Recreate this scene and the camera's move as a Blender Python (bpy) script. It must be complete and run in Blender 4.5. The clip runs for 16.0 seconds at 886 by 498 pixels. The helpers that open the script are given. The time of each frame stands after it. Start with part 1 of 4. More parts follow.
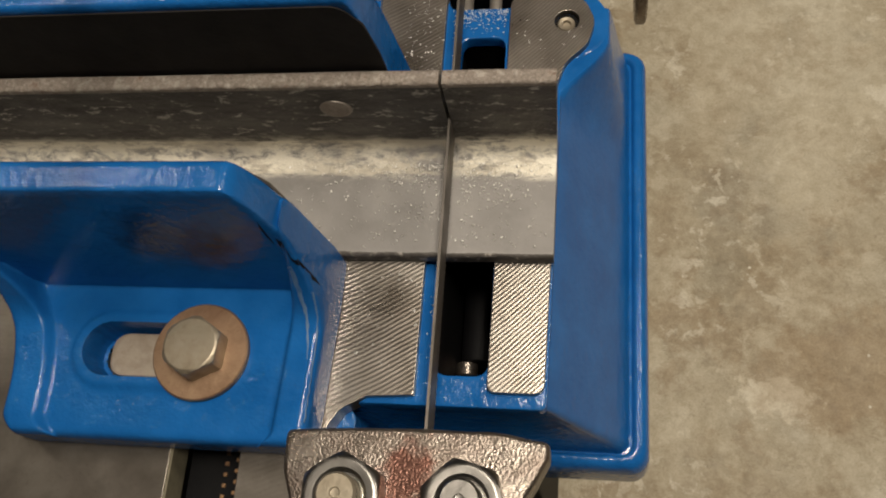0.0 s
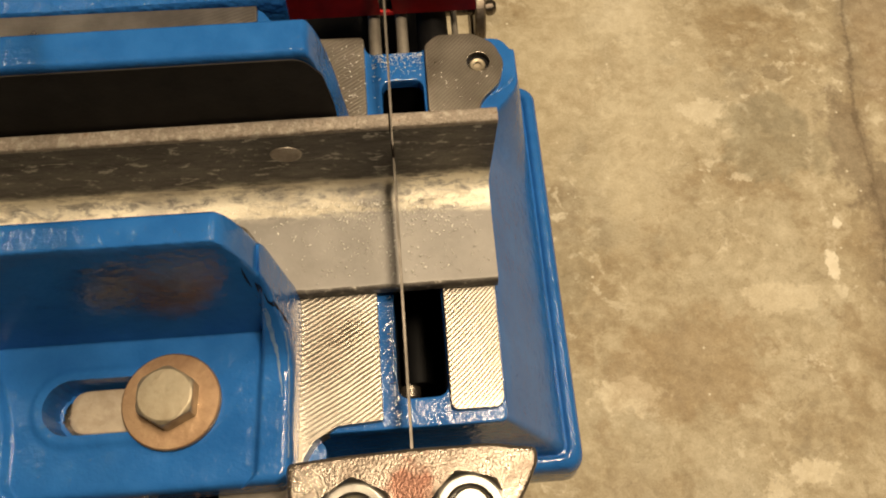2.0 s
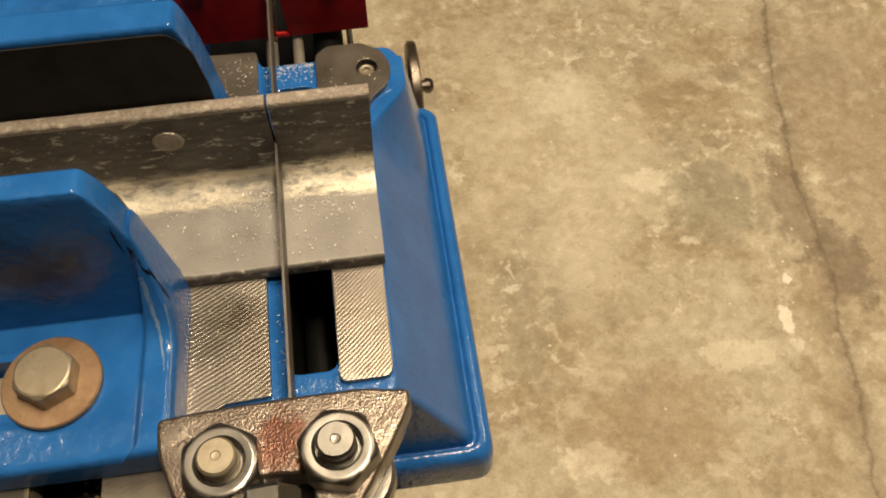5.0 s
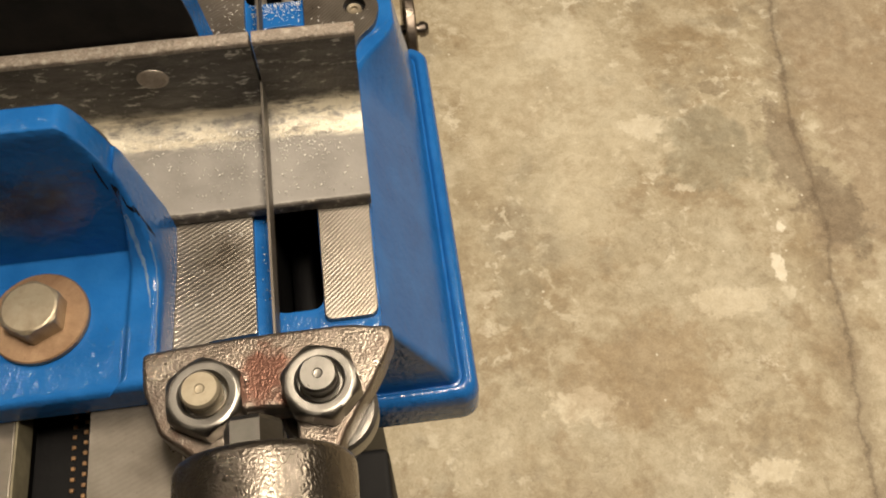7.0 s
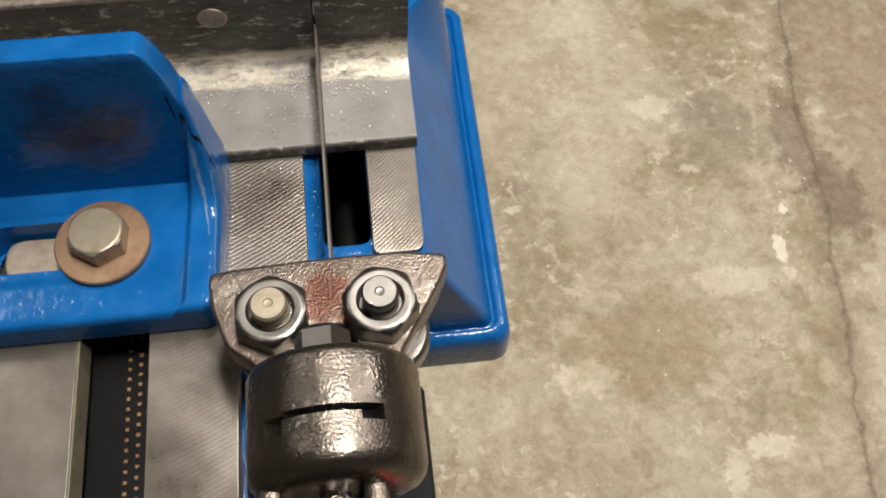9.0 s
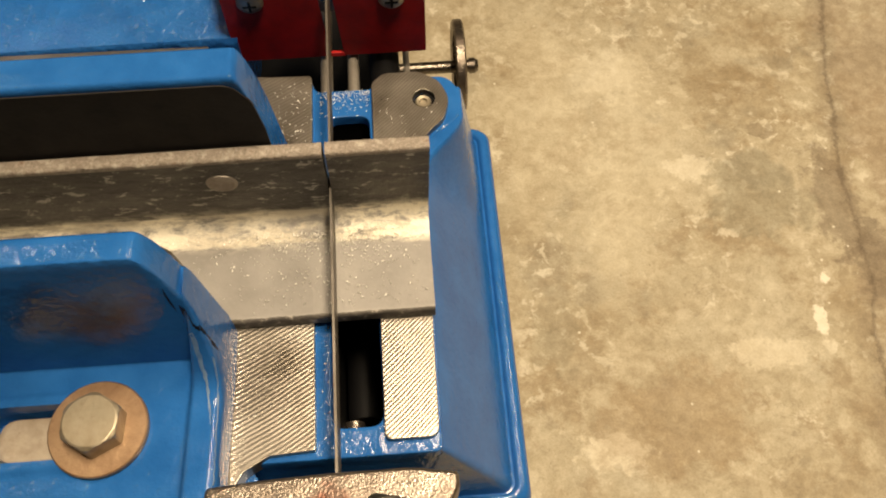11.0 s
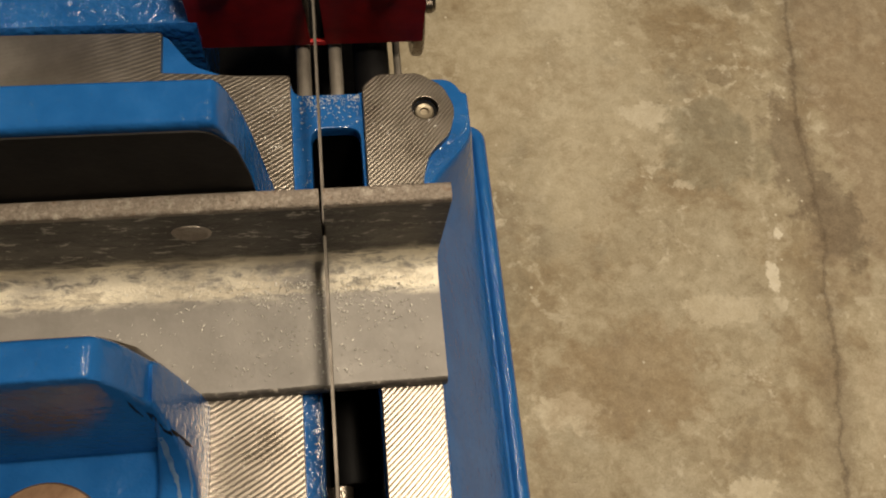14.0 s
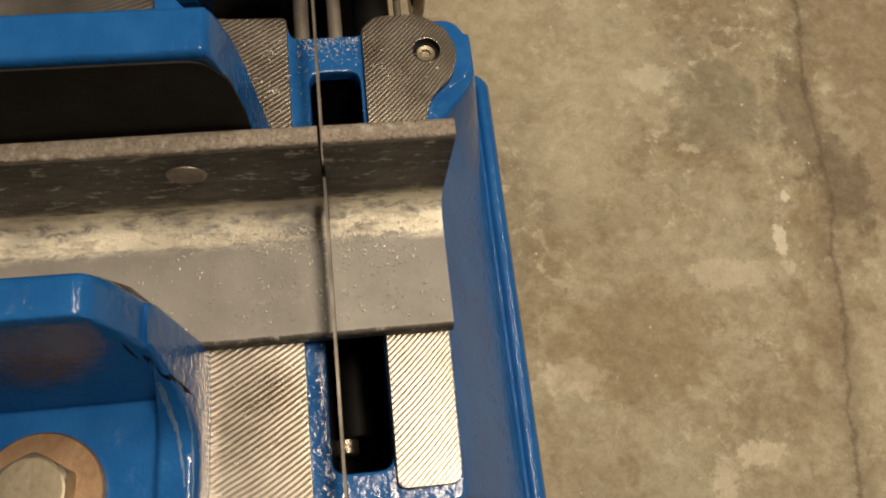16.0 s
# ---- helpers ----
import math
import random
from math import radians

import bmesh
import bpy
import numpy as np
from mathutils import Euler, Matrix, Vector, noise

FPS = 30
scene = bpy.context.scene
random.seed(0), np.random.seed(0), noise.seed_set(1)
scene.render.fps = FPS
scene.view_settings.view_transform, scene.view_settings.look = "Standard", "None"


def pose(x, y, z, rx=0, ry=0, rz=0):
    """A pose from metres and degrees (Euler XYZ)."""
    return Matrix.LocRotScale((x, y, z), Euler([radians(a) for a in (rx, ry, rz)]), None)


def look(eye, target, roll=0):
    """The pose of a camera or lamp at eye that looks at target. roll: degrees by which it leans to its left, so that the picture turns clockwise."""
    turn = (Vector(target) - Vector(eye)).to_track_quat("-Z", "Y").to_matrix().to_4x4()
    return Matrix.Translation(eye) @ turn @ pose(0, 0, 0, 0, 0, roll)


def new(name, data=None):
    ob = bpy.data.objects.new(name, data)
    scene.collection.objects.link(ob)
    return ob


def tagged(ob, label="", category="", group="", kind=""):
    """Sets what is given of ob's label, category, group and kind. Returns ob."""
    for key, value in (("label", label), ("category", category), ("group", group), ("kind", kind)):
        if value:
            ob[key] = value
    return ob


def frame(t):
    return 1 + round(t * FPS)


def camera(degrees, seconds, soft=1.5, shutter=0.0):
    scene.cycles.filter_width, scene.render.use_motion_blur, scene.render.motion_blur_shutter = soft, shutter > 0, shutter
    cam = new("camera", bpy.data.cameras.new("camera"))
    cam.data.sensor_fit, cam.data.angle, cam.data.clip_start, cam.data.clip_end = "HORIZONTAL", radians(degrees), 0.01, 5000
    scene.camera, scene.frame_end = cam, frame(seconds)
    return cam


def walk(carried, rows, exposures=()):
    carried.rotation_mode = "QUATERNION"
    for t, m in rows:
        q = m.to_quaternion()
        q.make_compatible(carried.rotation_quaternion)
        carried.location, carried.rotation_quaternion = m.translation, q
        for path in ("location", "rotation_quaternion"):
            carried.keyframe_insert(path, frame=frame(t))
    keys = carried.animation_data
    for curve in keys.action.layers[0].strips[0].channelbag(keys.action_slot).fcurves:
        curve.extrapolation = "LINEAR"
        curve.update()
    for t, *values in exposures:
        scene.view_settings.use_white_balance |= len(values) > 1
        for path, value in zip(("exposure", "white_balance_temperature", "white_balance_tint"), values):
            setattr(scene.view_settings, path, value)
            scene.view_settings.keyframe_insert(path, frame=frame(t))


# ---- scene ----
cam = camera(52.4, 16.0, 2.0)
PATH = [
    (0, (0.01718, -0.07289, 1.05546), (-0.31711, 0.67529, -0.76895), -21.38),
    (0.5, (-0.00146, -0.05355, 1.0665), (-0.18506, 0.70756, -0.77389), -15.63),
    (1, (-0.03065, -0.06274, 1.0834), (-0.0952, 0.74581, -0.74473), -4.90),
    (1.5, (-0.03814, -0.0698, 1.07805), (-0.00751, 0.73351, -0.75328), 0.46),
    (2, (-0.03059, -0.08105, 1.07973), (0.0402, 0.72518, -0.7492), 0.72),
    (2.5, (-0.02468, -0.10409, 1.07909), (0.06735, 0.71519, -0.74308), 0.70),
    (3, (-0.02924, -0.09226, 1.09099), (0.031, 0.73102, -0.73071), -1.35),
    (3.5, (-0.03274, -0.08205, 1.08252), (-0.02288, 0.73852, -0.74137), -5.01),
    (4, (-0.02716, -0.11266, 1.06518), (0.12582, 0.8016, -0.70702), 1.25),
    (4.2, (-0.01105, -0.12096, 1.05787), (0.1174, 0.93171, -0.63783), -0.88),
    (6.3, (0.00626, -0.14298, 1.06399), (0.14203, 0.83689, -0.67423), -0.15),
    (6.5, (0.00627, -0.13947, 1.06254), (0.13319, 0.83224, -0.68093), -0.48),
    (7, (0.00668, -0.1418, 1.05939), (0.12819, 0.79635, -0.70274), -0.22),
    (7.5, (0.0063, -0.15053, 1.05503), (0.13001, 0.76483, -0.71889), -0.43),
    (8, (-0.0006, -0.15377, 1.05137), (0.11407, 0.72574, -0.7412), -0.62),
    (8.5, (0.00613, -0.17529, 1.04876), (0.1469, 0.69191, -0.74795), 1.60),
    (9, (-0.01676, -0.16254, 1.06386), (0.1213, 0.74698, -0.71201), 2.41),
    (9.5, (-0.02238, -0.1587, 1.0695), (0.11995, 0.74545, -0.70877), 3.38),
    (10, (-0.01385, -0.11468, 1.0767), (0.08694, 0.82651, -0.68512), 1.76),
    (10.2, (-0.01002, -0.10849, 1.07316), (0.07607, 0.83493, -0.68824), 0.83),
    (12.3, (-0.00268, -0.08566, 1.07485), (0.02767, 0.84921, -0.69294), -0.85),
    (12.5, (-0.0061, -0.0906, 1.07439), (-0.00751, 0.84643, -0.69252), -1.72),
    (13, (-0.00964, -0.05924, 1.08479), (0.16043, 0.83398, -0.69656), 6.73),
    (13.5, (-0.01666, -0.0388, 1.05405), (0.13817, 0.72529, -0.78774), 7.10),
    (14, (-0.0295, -0.02297, 1.04332), (0.1922, 0.72199, -0.79947), 12.06),
    (14.5, (-0.03093, -0.02678, 1.03257), (0.19067, 0.69549, -0.81924), 11.64),
    (15, (-0.03235, -0.02749, 1.03229), (0.17342, 0.68623, -0.82466), 10.26),
    (15.5, (-0.03215, -0.03204, 1.03198), (0.17757, 0.67722, -0.82623), 10.74),
    (16, (-0.02946, -0.02957, 1.03076), (0.18115, 0.66693, -0.83218), 11.50),
]
EXPOSURES = [(0, -0.45, 6000, 10), (0.5, -0.2, 6050, 10), (1.5, 0.02, 7850, 10), (2.5, 0.04, 7700, 10), (3.2, 0.05, 7150, 10), (4.2, 0.1, 7650, 10), (6.3, 0.15, 6700, 10), (7.0, 0.17, 6600, 10), (8.0, 0.15, 5550, 10), (9.5, 0.2, 5650, 10), (10.2, 0.28, 6700, 10), (12.3, 0.22, 7850, 10), (13.0, 0.18, 7650, 10), (13.5, 0.03, 6900, 10), (14.0, -0.48, 6850, 10), (16, -0.52, 6850, 10)]
walk(cam, [(t, look(eye, target, roll)) for t, eye, target, roll in PATH], EXPOSURES)
# ---------------------------------------------------------------- world and light
FLOOR_Z = 0.0195
BED_Z = 0.75
world = bpy.data.worlds.new("workshop")
world.use_nodes = True
scene.world = world
world.node_tree.nodes["Background"].inputs[0].default_value = (1.0, 0.86, 0.68, 1)
world.node_tree.nodes["Background"].inputs[1].default_value = 0.075


def lamp(name, eye, target, sx, sy, power, color):
    data = bpy.data.lights.new(name, "AREA")
    data.shape, data.size, data.size_y, data.energy, data.color = "RECTANGLE", sx, sy, power, color
    ob = new(name, data)
    ob.matrix_world = look(eye, target)
    return ob


lamp("ceiling_lamp_light", (0.42, -0.05, 2.86), (0.42, -0.05, 0), 0.28, 0.5, 53, (1.0, 0.85, 0.66))
lamp("rear_lamp_light", (0.19, 0.52, 2.86), (0.19, 0.52, 0), 0.12, 0.42, 15, (1.0, 0.85, 0.66))
lamp("far_lamp_light", (2.1, 0.9, 2.86), (2.1, 0.9, 0), 0.10, 0.6, 37, (1.0, 0.85, 0.66))
# unseen fill added at the back left to brighten the rear casting
lamp("back_fill_light", (-1.5, 1.15, 2.86), (-1.5, 1.15, 0), 0.12, 0.6, 9, (1.0, 0.85, 0.66))


# ---------------------------------------------------------------- material helpers
def mat(name, base=(0.5, 0.5, 0.5), rough=0.5, metal=0.0, coat=0.0):
    m = bpy.data.materials.new(name)
    m.use_nodes = True
    b = m.node_tree.nodes["Principled BSDF"]
    b.inputs["Base Color"].default_value = (*base, 1)
    b.inputs["Roughness"].default_value = rough
    b.inputs["Metallic"].default_value = metal
    b.inputs["Coat Weight"].default_value = coat
    b.inputs["Coat Roughness"].default_value = 0.12
    return m


class Nodes:
    """Short hand for building a node tree."""

    def __init__(self, m):
        self.tree, self.n, self.l = m.node_tree, m.node_tree.nodes, m.node_tree.links
        self.bsdf = self.n["Principled BSDF"]
        self.coord = self.n.new("ShaderNodeNewGeometry").outputs["Position"]

    def noise(self, scale, detail=4.0, rough=0.55, distort=0.0, vector=None):
        k = self.n.new("ShaderNodeTexNoise")
        k.inputs["Scale"].default_value, k.inputs["Detail"].default_value = scale, detail
        k.inputs["Roughness"].default_value, k.inputs["Distortion"].default_value = rough, distort
        self.l.new(vector or self.coord, k.inputs["Vector"])
        return k.outputs["Fac"]

    def voronoi(self, scale, feature="F1"):
        k = self.n.new("ShaderNodeTexVoronoi")
        k.feature = feature
        k.inputs["Scale"].default_value = scale
        self.l.new(self.coord, k.inputs["Vector"])
        return k.outputs["Distance"]

    def ramp(self, fac, stops):
        k = self.n.new("ShaderNodeValToRGB")
        while len(k.color_ramp.elements) < len(stops):
            k.color_ramp.elements.new(0.5)
        for e, (p, c) in zip(k.color_ramp.elements, stops):
            e.position = p
            e.color = (*c, 1) if isinstance(c, tuple) else (c, c, c, 1)
        self.l.new(fac, k.inputs["Fac"])
        return k.outputs["Color"]

    def mix(self, fac, a, b, blend="MIX"):
        k = self.n.new("ShaderNodeMix")
        k.data_type, k.blend_type = "RGBA", blend
        for v, s in ((fac, k.inputs["Factor"]), (a, k.inputs[6]), (b, k.inputs[7])):
            if isinstance(v, (int, float)):
                s.default_value = v
            elif isinstance(v, tuple):
                s.default_value = (*v, 1)
            else:
                self.l.new(v, s)
        return k.outputs[2]

    def math(self, op, a, b=0.0, c=0.0):
        k = self.n.new("ShaderNodeMath")
        k.operation = op
        for v, s in zip((a, b, c), k.inputs):
            if isinstance(v, (int, float)):
                s.default_value = v
            else:
                self.l.new(v, s)
        return k.outputs[0]

    def xyz(self):
        k = self.n.new("ShaderNodeSeparateXYZ")
        self.l.new(self.coord, k.inputs[0])
        return k.outputs

    def stretch(self, x, y, z):
        k = self.n.new("ShaderNodeVectorMath")
        k.operation = "MULTIPLY"
        self.l.new(self.coord, k.inputs[0])
        k.inputs[1].default_value = (x, y, z)
        return k.outputs[0]

    def bump(self, height, strength, distance, normal=None):
        k = self.n.new("ShaderNodeBump")
        k.inputs["Strength"].default_value, k.inputs["Distance"].default_value = strength, distance
        self.l.new(height, k.inputs["Height"])
        if normal:
            self.l.new(normal, k.inputs["Normal"])
        return k.outputs["Normal"]

    def put(self, socket, value):
        self.l.new(value, self.bsdf.inputs[socket])


def blue_paint(name, rough_cast):
    m = mat(name, (0.012, 0.13, 0.42), 0.32, 0.0, 0.35)
    k = Nodes(m)
    wear = k.ramp(k.noise(60, 5, 0.6), [(0.3, (0.009, 0.088, 0.30)), (0.7, (0.015, 0.122, 0.385))])
    dirt = k.ramp(k.noise(230, 6, 0.7), [(0.66, 0.0), (0.78, 1.0)])
    k.put("Base Color", k.mix(k.math("MULTIPLY", dirt, 0.35), wear, (0.03, 0.06, 0.10)))
    k.put("Roughness", k.ramp(k.noise(120, 3), [(0.3, 0.09), (0.75, 0.24)]))
    soft = k.bump(k.noise(rough_cast[0], 2, 0.5), rough_cast[1], 0.003)
    k.put("Normal", k.bump(k.noise(900, 2), 0.12, 0.0008, soft))
    k.bsdf.inputs["Specular IOR Level"].default_value = 0.4
    k.bsdf.inputs["Coat Weight"].default_value = 0.0
    k.bsdf.inputs["Coat Roughness"].default_value = 0.06
    return m


BLUE = blue_paint("blue_enamel", (300, 0.14))
JAW_BLUE = blue_paint("blue_enamel_oil_smudged", (300, 0.14))
k = Nodes(JAW_BLUE)
u, v = k.math("DIVIDE", k.math("ADD", k.xyz()[0], 0.120), 0.030), k.math("DIVIDE", k.math("SUBTRACT", k.xyz()[2], BED_Z + 0.053), 0.022)
smudge = k.math("ADD", k.math("SQRT", k.math("ADD", k.math("MULTIPLY", u, u), k.math("MULTIPLY", v, v))), k.math("MULTIPLY", k.math("SUBTRACT", k.noise(60, 5, 0.62), 0.5), 1.8))
smudge = k.math("MULTIPLY", k.ramp(smudge, [(0.35, 0.7), (1.1, 0.0)]), k.math("LESS_THAN", k.xyz()[1], 0.037))
k.put("Base Color", k.mix(smudge, k.bsdf.inputs["Base Color"].links[0].from_socket, (0.020, 0.016, 0.014)))
BLUE_CAST = blue_paint("blue_enamel_rough_casting", (240, 0.42))


def machined_steel():
    """Face-milled iron: curved cutter marks, a little oily and stained."""
    m = mat("milled_iron", (0.42, 0.38, 0.33), 0.34, 0.85)
    k = Nodes(m)
    x, y, z = k.xyz()
    dx = k.math("ADD", x, 0.190)
    inside = k.math("MAXIMUM", k.math("SUBTRACT", 0.26 ** 2, k.math("MULTIPLY", dx, dx)), 0.0)
    swing = k.math("ADD", y, k.math("SQRT", inside))
    wob = k.math("MULTIPLY", k.noise(90, 2), 0.0012)
    phase = k.math("MULTIPLY", k.math("ADD", swing, wob), 2 * math.pi / 0.0019)
    kept = k.math("MULTIPLY", k.ramp(k.math("ADD", x, 0.5), [(0.370, 0.12), (0.405, 1.0)]), k.ramp(k.math("ADD", y, 0.5), [(0.485, 0.22), (0.510, 1.0)]))
    ridge = k.math("MULTIPLY", k.math("MULTIPLY_ADD", k.math("SINE", phase), 0.5, 0.5), kept)
    stain = k.noise(38, 5, 0.62)
    tone = k.ramp(stain, [(0.25, (0.165, 0.142, 0.115)), (0.5, (0.24, 0.216, 0.185)), (0.8, (0.34, 0.315, 0.278))])
    spots = k.ramp(k.noise(700, 3, 0.7), [(0.60, 0.0), (0.72, 1.0)])
    tone = k.mix(k.math("MULTIPLY", spots, 0.45), tone, (0.14, 0.11, 0.08))
    k.put("Base Color", k.mix(k.math("MULTIPLY", ridge, k.math("MULTIPLY_ADD", k.noise(70, 3), 0.55, 0.06)), tone, (0.06, 0.05, 0.04)))
    k.put("Roughness", k.ramp(stain, [(0.3, 0.26), (0.8, 0.40)]))
    fine = k.bump(k.noise(1600, 2), 0.06, 0.0004)
    k.put("Normal", k.bump(ridge, 0.17, 0.0004, fine))
    return m


MILLED = machined_steel()


def mill_scale(name, base, dark, rough=0.5, metal=0.75, bump=0.25):
    m = mat(name, base, rough, metal)
    k = Nodes(m)
    a = k.noise(55, 6, 0.65, 0.3)
    tone = k.ramp(a, [(0.28, dark), (0.55, base), (0.82, tuple(min(1, c * 1.35) for c in base))])
    pits = k.ramp(k.noise(420, 5, 0.7), [(0.58, 0.0), (0.72, 1.0)])
    streak = k.ramp(k.noise(1, 5, 0.7, 0.0, k.stretch(18, 160, 160)), [(0.45, 0.0), (0.75, 1.0)])
    tone = k.mix(k.math("MULTIPLY", streak, 0.25), tone, tuple(c * 0.6 for c in base))
    k.put("Base Color", k.mix(k.math("MULTIPLY", pits, 0.5), tone, dark))
    k.put("Roughness", k.ramp(a, [(0.3, rough + 0.12), (0.75, rough - 0.12)]))
    k.put("Normal", k.bump(k.noise(520 if bump < 0.2 else 1250, 2, 0.45), bump * 1.0, 0.0008, k.bump(k.noise(70, 2), min(0.05, bump), 0.004)))
    return m


def angle_steel():
    """Weathered hot-rolled angle: flat grey leg, flecked upright darkened for its shade, pale scuffs along the root,
    rusty top edge.
    """
    m = mat("weathered_angle_steel", (0.27, 0.255, 0.24), 0.5, 0.22)
    k = Nodes(m)
    x, y, z = k.xyz()
    up = k.math("MULTIPLY", k.math("SUBTRACT", z, BED_Z), 1000.0)
    along = k.math("MULTIPLY", y, 1000.0)
    cloud = k.noise(45, 5, 0.6, 0.2)
    tone = k.ramp(cloud, [(0.3, (0.20, 0.19, 0.178)), (0.55, (0.255, 0.243, 0.23)), (0.8, (0.30, 0.285, 0.265))])
    tone = k.mix(k.math("MULTIPLY", k.ramp(k.noise(330, 4, 0.7), [(0.6, 0.0), (0.75, 1.0)]), 0.35), tone, (0.42, 0.40, 0.37))
    # the upright leg's shade is put into a darker tone, with pale flecks
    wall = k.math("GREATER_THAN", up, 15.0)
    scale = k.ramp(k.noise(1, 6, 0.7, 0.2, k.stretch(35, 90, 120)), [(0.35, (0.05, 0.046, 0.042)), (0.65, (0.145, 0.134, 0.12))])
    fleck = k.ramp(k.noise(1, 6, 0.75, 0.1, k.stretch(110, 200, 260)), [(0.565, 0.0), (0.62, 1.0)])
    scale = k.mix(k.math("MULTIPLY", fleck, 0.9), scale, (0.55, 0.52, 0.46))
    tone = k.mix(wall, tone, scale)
    # ragged dark front edge of the flat leg
    lip = k.math("LESS_THAN", k.math("ADD", along, k.math("MULTIPLY", k.noise(240, 4, 0.7), 1.6)), 49.0)
    tone = k.mix(k.math("MULTIPLY", lip, 0.85), tone, k.ramp(k.noise(210, 5, 0.7), [(0.45, (0.055, 0.048, 0.04)), (0.58, (0.13, 0.115, 0.10)), (0.66, (0.50, 0.46, 0.40))]))
    # scuffed root of the angle
    root = k.math("SUBTRACT", 1.0, k.math("MINIMUM", k.math("MULTIPLY", k.math("ABSOLUTE", k.math("SUBTRACT", k.math("ADD", up, k.math("SUBTRACT", 90.0, along)), 13.6)), 0.19), 1.0))
    patch = k.ramp(k.noise(1, 6, 0.68, 0.3, k.stretch(55, 150, 150)), [(0.40, 0.0), (0.52, 1.0)])
    tone = k.mix(k.math("MULTIPLY", k.math("MULTIPLY", k.ramp(k.math("ADD", root, k.math("MULTIPLY", k.math("SUBTRACT", k.noise(120, 5, 0.7), 0.5), 1.2)), [(0.35, 0.0), (0.55, 1.0)]), patch), 0.85), tone, (0.58, 0.53, 0.43))
    # chalky white deposit in the root, in broken patches
    drift = k.math("MULTIPLY", k.math("SUBTRACT", k.noise(60, 5, 0.6), 0.5), 9.0)
    band = k.math("ABSOLUTE", k.math("SUBTRACT", k.math("ADD", k.math("ADD", up, k.math("SUBTRACT", 90.0, along)), drift), 13.2))
    band = k.ramp(k.math("MULTIPLY", band, 0.1), [(0.25, 1.0), (0.62, 0.0)])
    chalk = k.math("MULTIPLY", k.ramp(k.noise(17, 2, 0.5), [(0.30, 0.0), (0.46, 1.0)]), k.ramp(k.noise(1, 6, 0.72, 0.4, k.stretch(110, 240, 240)), [(0.42, 0.0), (0.54, 1.0)]))
    tone = k.mix(k.math("MULTIPLY", k.math("MULTIPLY", band, chalk), 0.95), tone, (0.86, 0.81, 0.68))
    # deeper shade painted on the upright just above the root
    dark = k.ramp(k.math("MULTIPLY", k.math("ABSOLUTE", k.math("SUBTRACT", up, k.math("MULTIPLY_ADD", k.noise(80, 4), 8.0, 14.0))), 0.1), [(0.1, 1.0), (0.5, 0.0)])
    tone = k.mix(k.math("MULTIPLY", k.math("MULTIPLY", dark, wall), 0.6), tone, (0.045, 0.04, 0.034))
    # rusty scuffed top edge
    edge = k.math("GREATER_THAN", up, 50.5)
    rust = k.ramp(k.noise(180, 5, 0.7), [(0.36, (0.50, 0.45, 0.39)), (0.50, (0.27, 0.225, 0.185)), (0.58, (0.40, 0.35, 0.30)), (0.70, (0.19, 0.10, 0.055))])
    k.put("Base Color", k.mix(k.math("MULTIPLY", edge, 0.85), tone, rust))
    k.put("Roughness", k.ramp(k.noise(90, 4), [(0.3, 0.46), (0.7, 0.64)]))
    rough = k.math("MULTIPLY_ADD", k.math("ADD", k.math("ADD", wall, root), edge), 0.7, 0.14)
    b = k.n.new("ShaderNodeBump")
    b.inputs["Distance"].default_value = 0.0012
    k.l.new(rough, b.inputs["Strength"])
    k.l.new(k.noise(300, 5, 0.65), b.inputs["Height"])
    k.put("Normal", b.outputs["Normal"])
    return m


ANGLE = angle_steel()
ANGLE_EDGE = mill_scale("scuffed_steel_edge", (0.36, 0.32, 0.28), (0.15, 0.11, 0.08), 0.5, 0.7, 0.6)
CAST = mill_scale("bare_cast_iron", (0.21, 0.182, 0.155), (0.095, 0.068, 0.052), 0.30, 0.9, 0.36)
CAST_DARK = mill_scale("oiled_cast_iron", (0.175, 0.155, 0.132), (0.085, 0.07, 0.06), 0.28, 0.95, 0.30)
NUT = mill_scale("zinc_plated_nut", (0.24, 0.23, 0.212), (0.15, 0.138, 0.125), 0.35, 1.0, 0.06)
BOLT = mill_scale("tarnished_bolt_steel", (0.37, 0.325, 0.245), (0.20, 0.16, 0.11), 0.40, 0.7, 0.1)
RUST = mill_scale("rusty_washer_steel", (0.33, 0.22, 0.135), (0.17, 0.095, 0.055), 0.45, 0.6, 0.15)
BLADE = mill_scale("saw_band_steel", (0.15, 0.135, 0.12), (0.11, 0.10, 0.085), 0.48, 0.9, 0.1)
RACK = mill_scale("rusty_rack_steel", (0.26, 0.15, 0.07), (0.12, 0.06, 0.03), 0.5, 0.3, 0.1)
BLOCK = mill_scale("worn_clamp_block", (0.42, 0.36, 0.29), (0.22, 0.17, 0.12), 0.5, 0.4, 0.12)
RAIL_SIDE = mill_scale("oily_rail_side", (0.20, 0.18, 0.12), (0.10, 0.09, 0.06), 0.5, 0.1, 0.12)
# near-white, non-metal base stands in for the glint of steel chips
CHIP_GLINT = mat("chip_steel_glint_white", (0.95, 0.93, 0.88), 0.22, 0.0)
ROD = mat("plain_rod_steel", (0.42, 0.39, 0.35), 0.45, 0.3)
CHROME = mat("dull_plated_screw", (0.26, 0.24, 0.215), 0.38, 1.0)
# black machine paint, used as well for the shade in slots and holes
BLACK = mat("black_paint_and_recess_shade", (0.006, 0.006, 0.007), 0.6)
BLACK_FACE = mat("dark_jaw_facing", (0.022, 0.018, 0.016), 0.6)
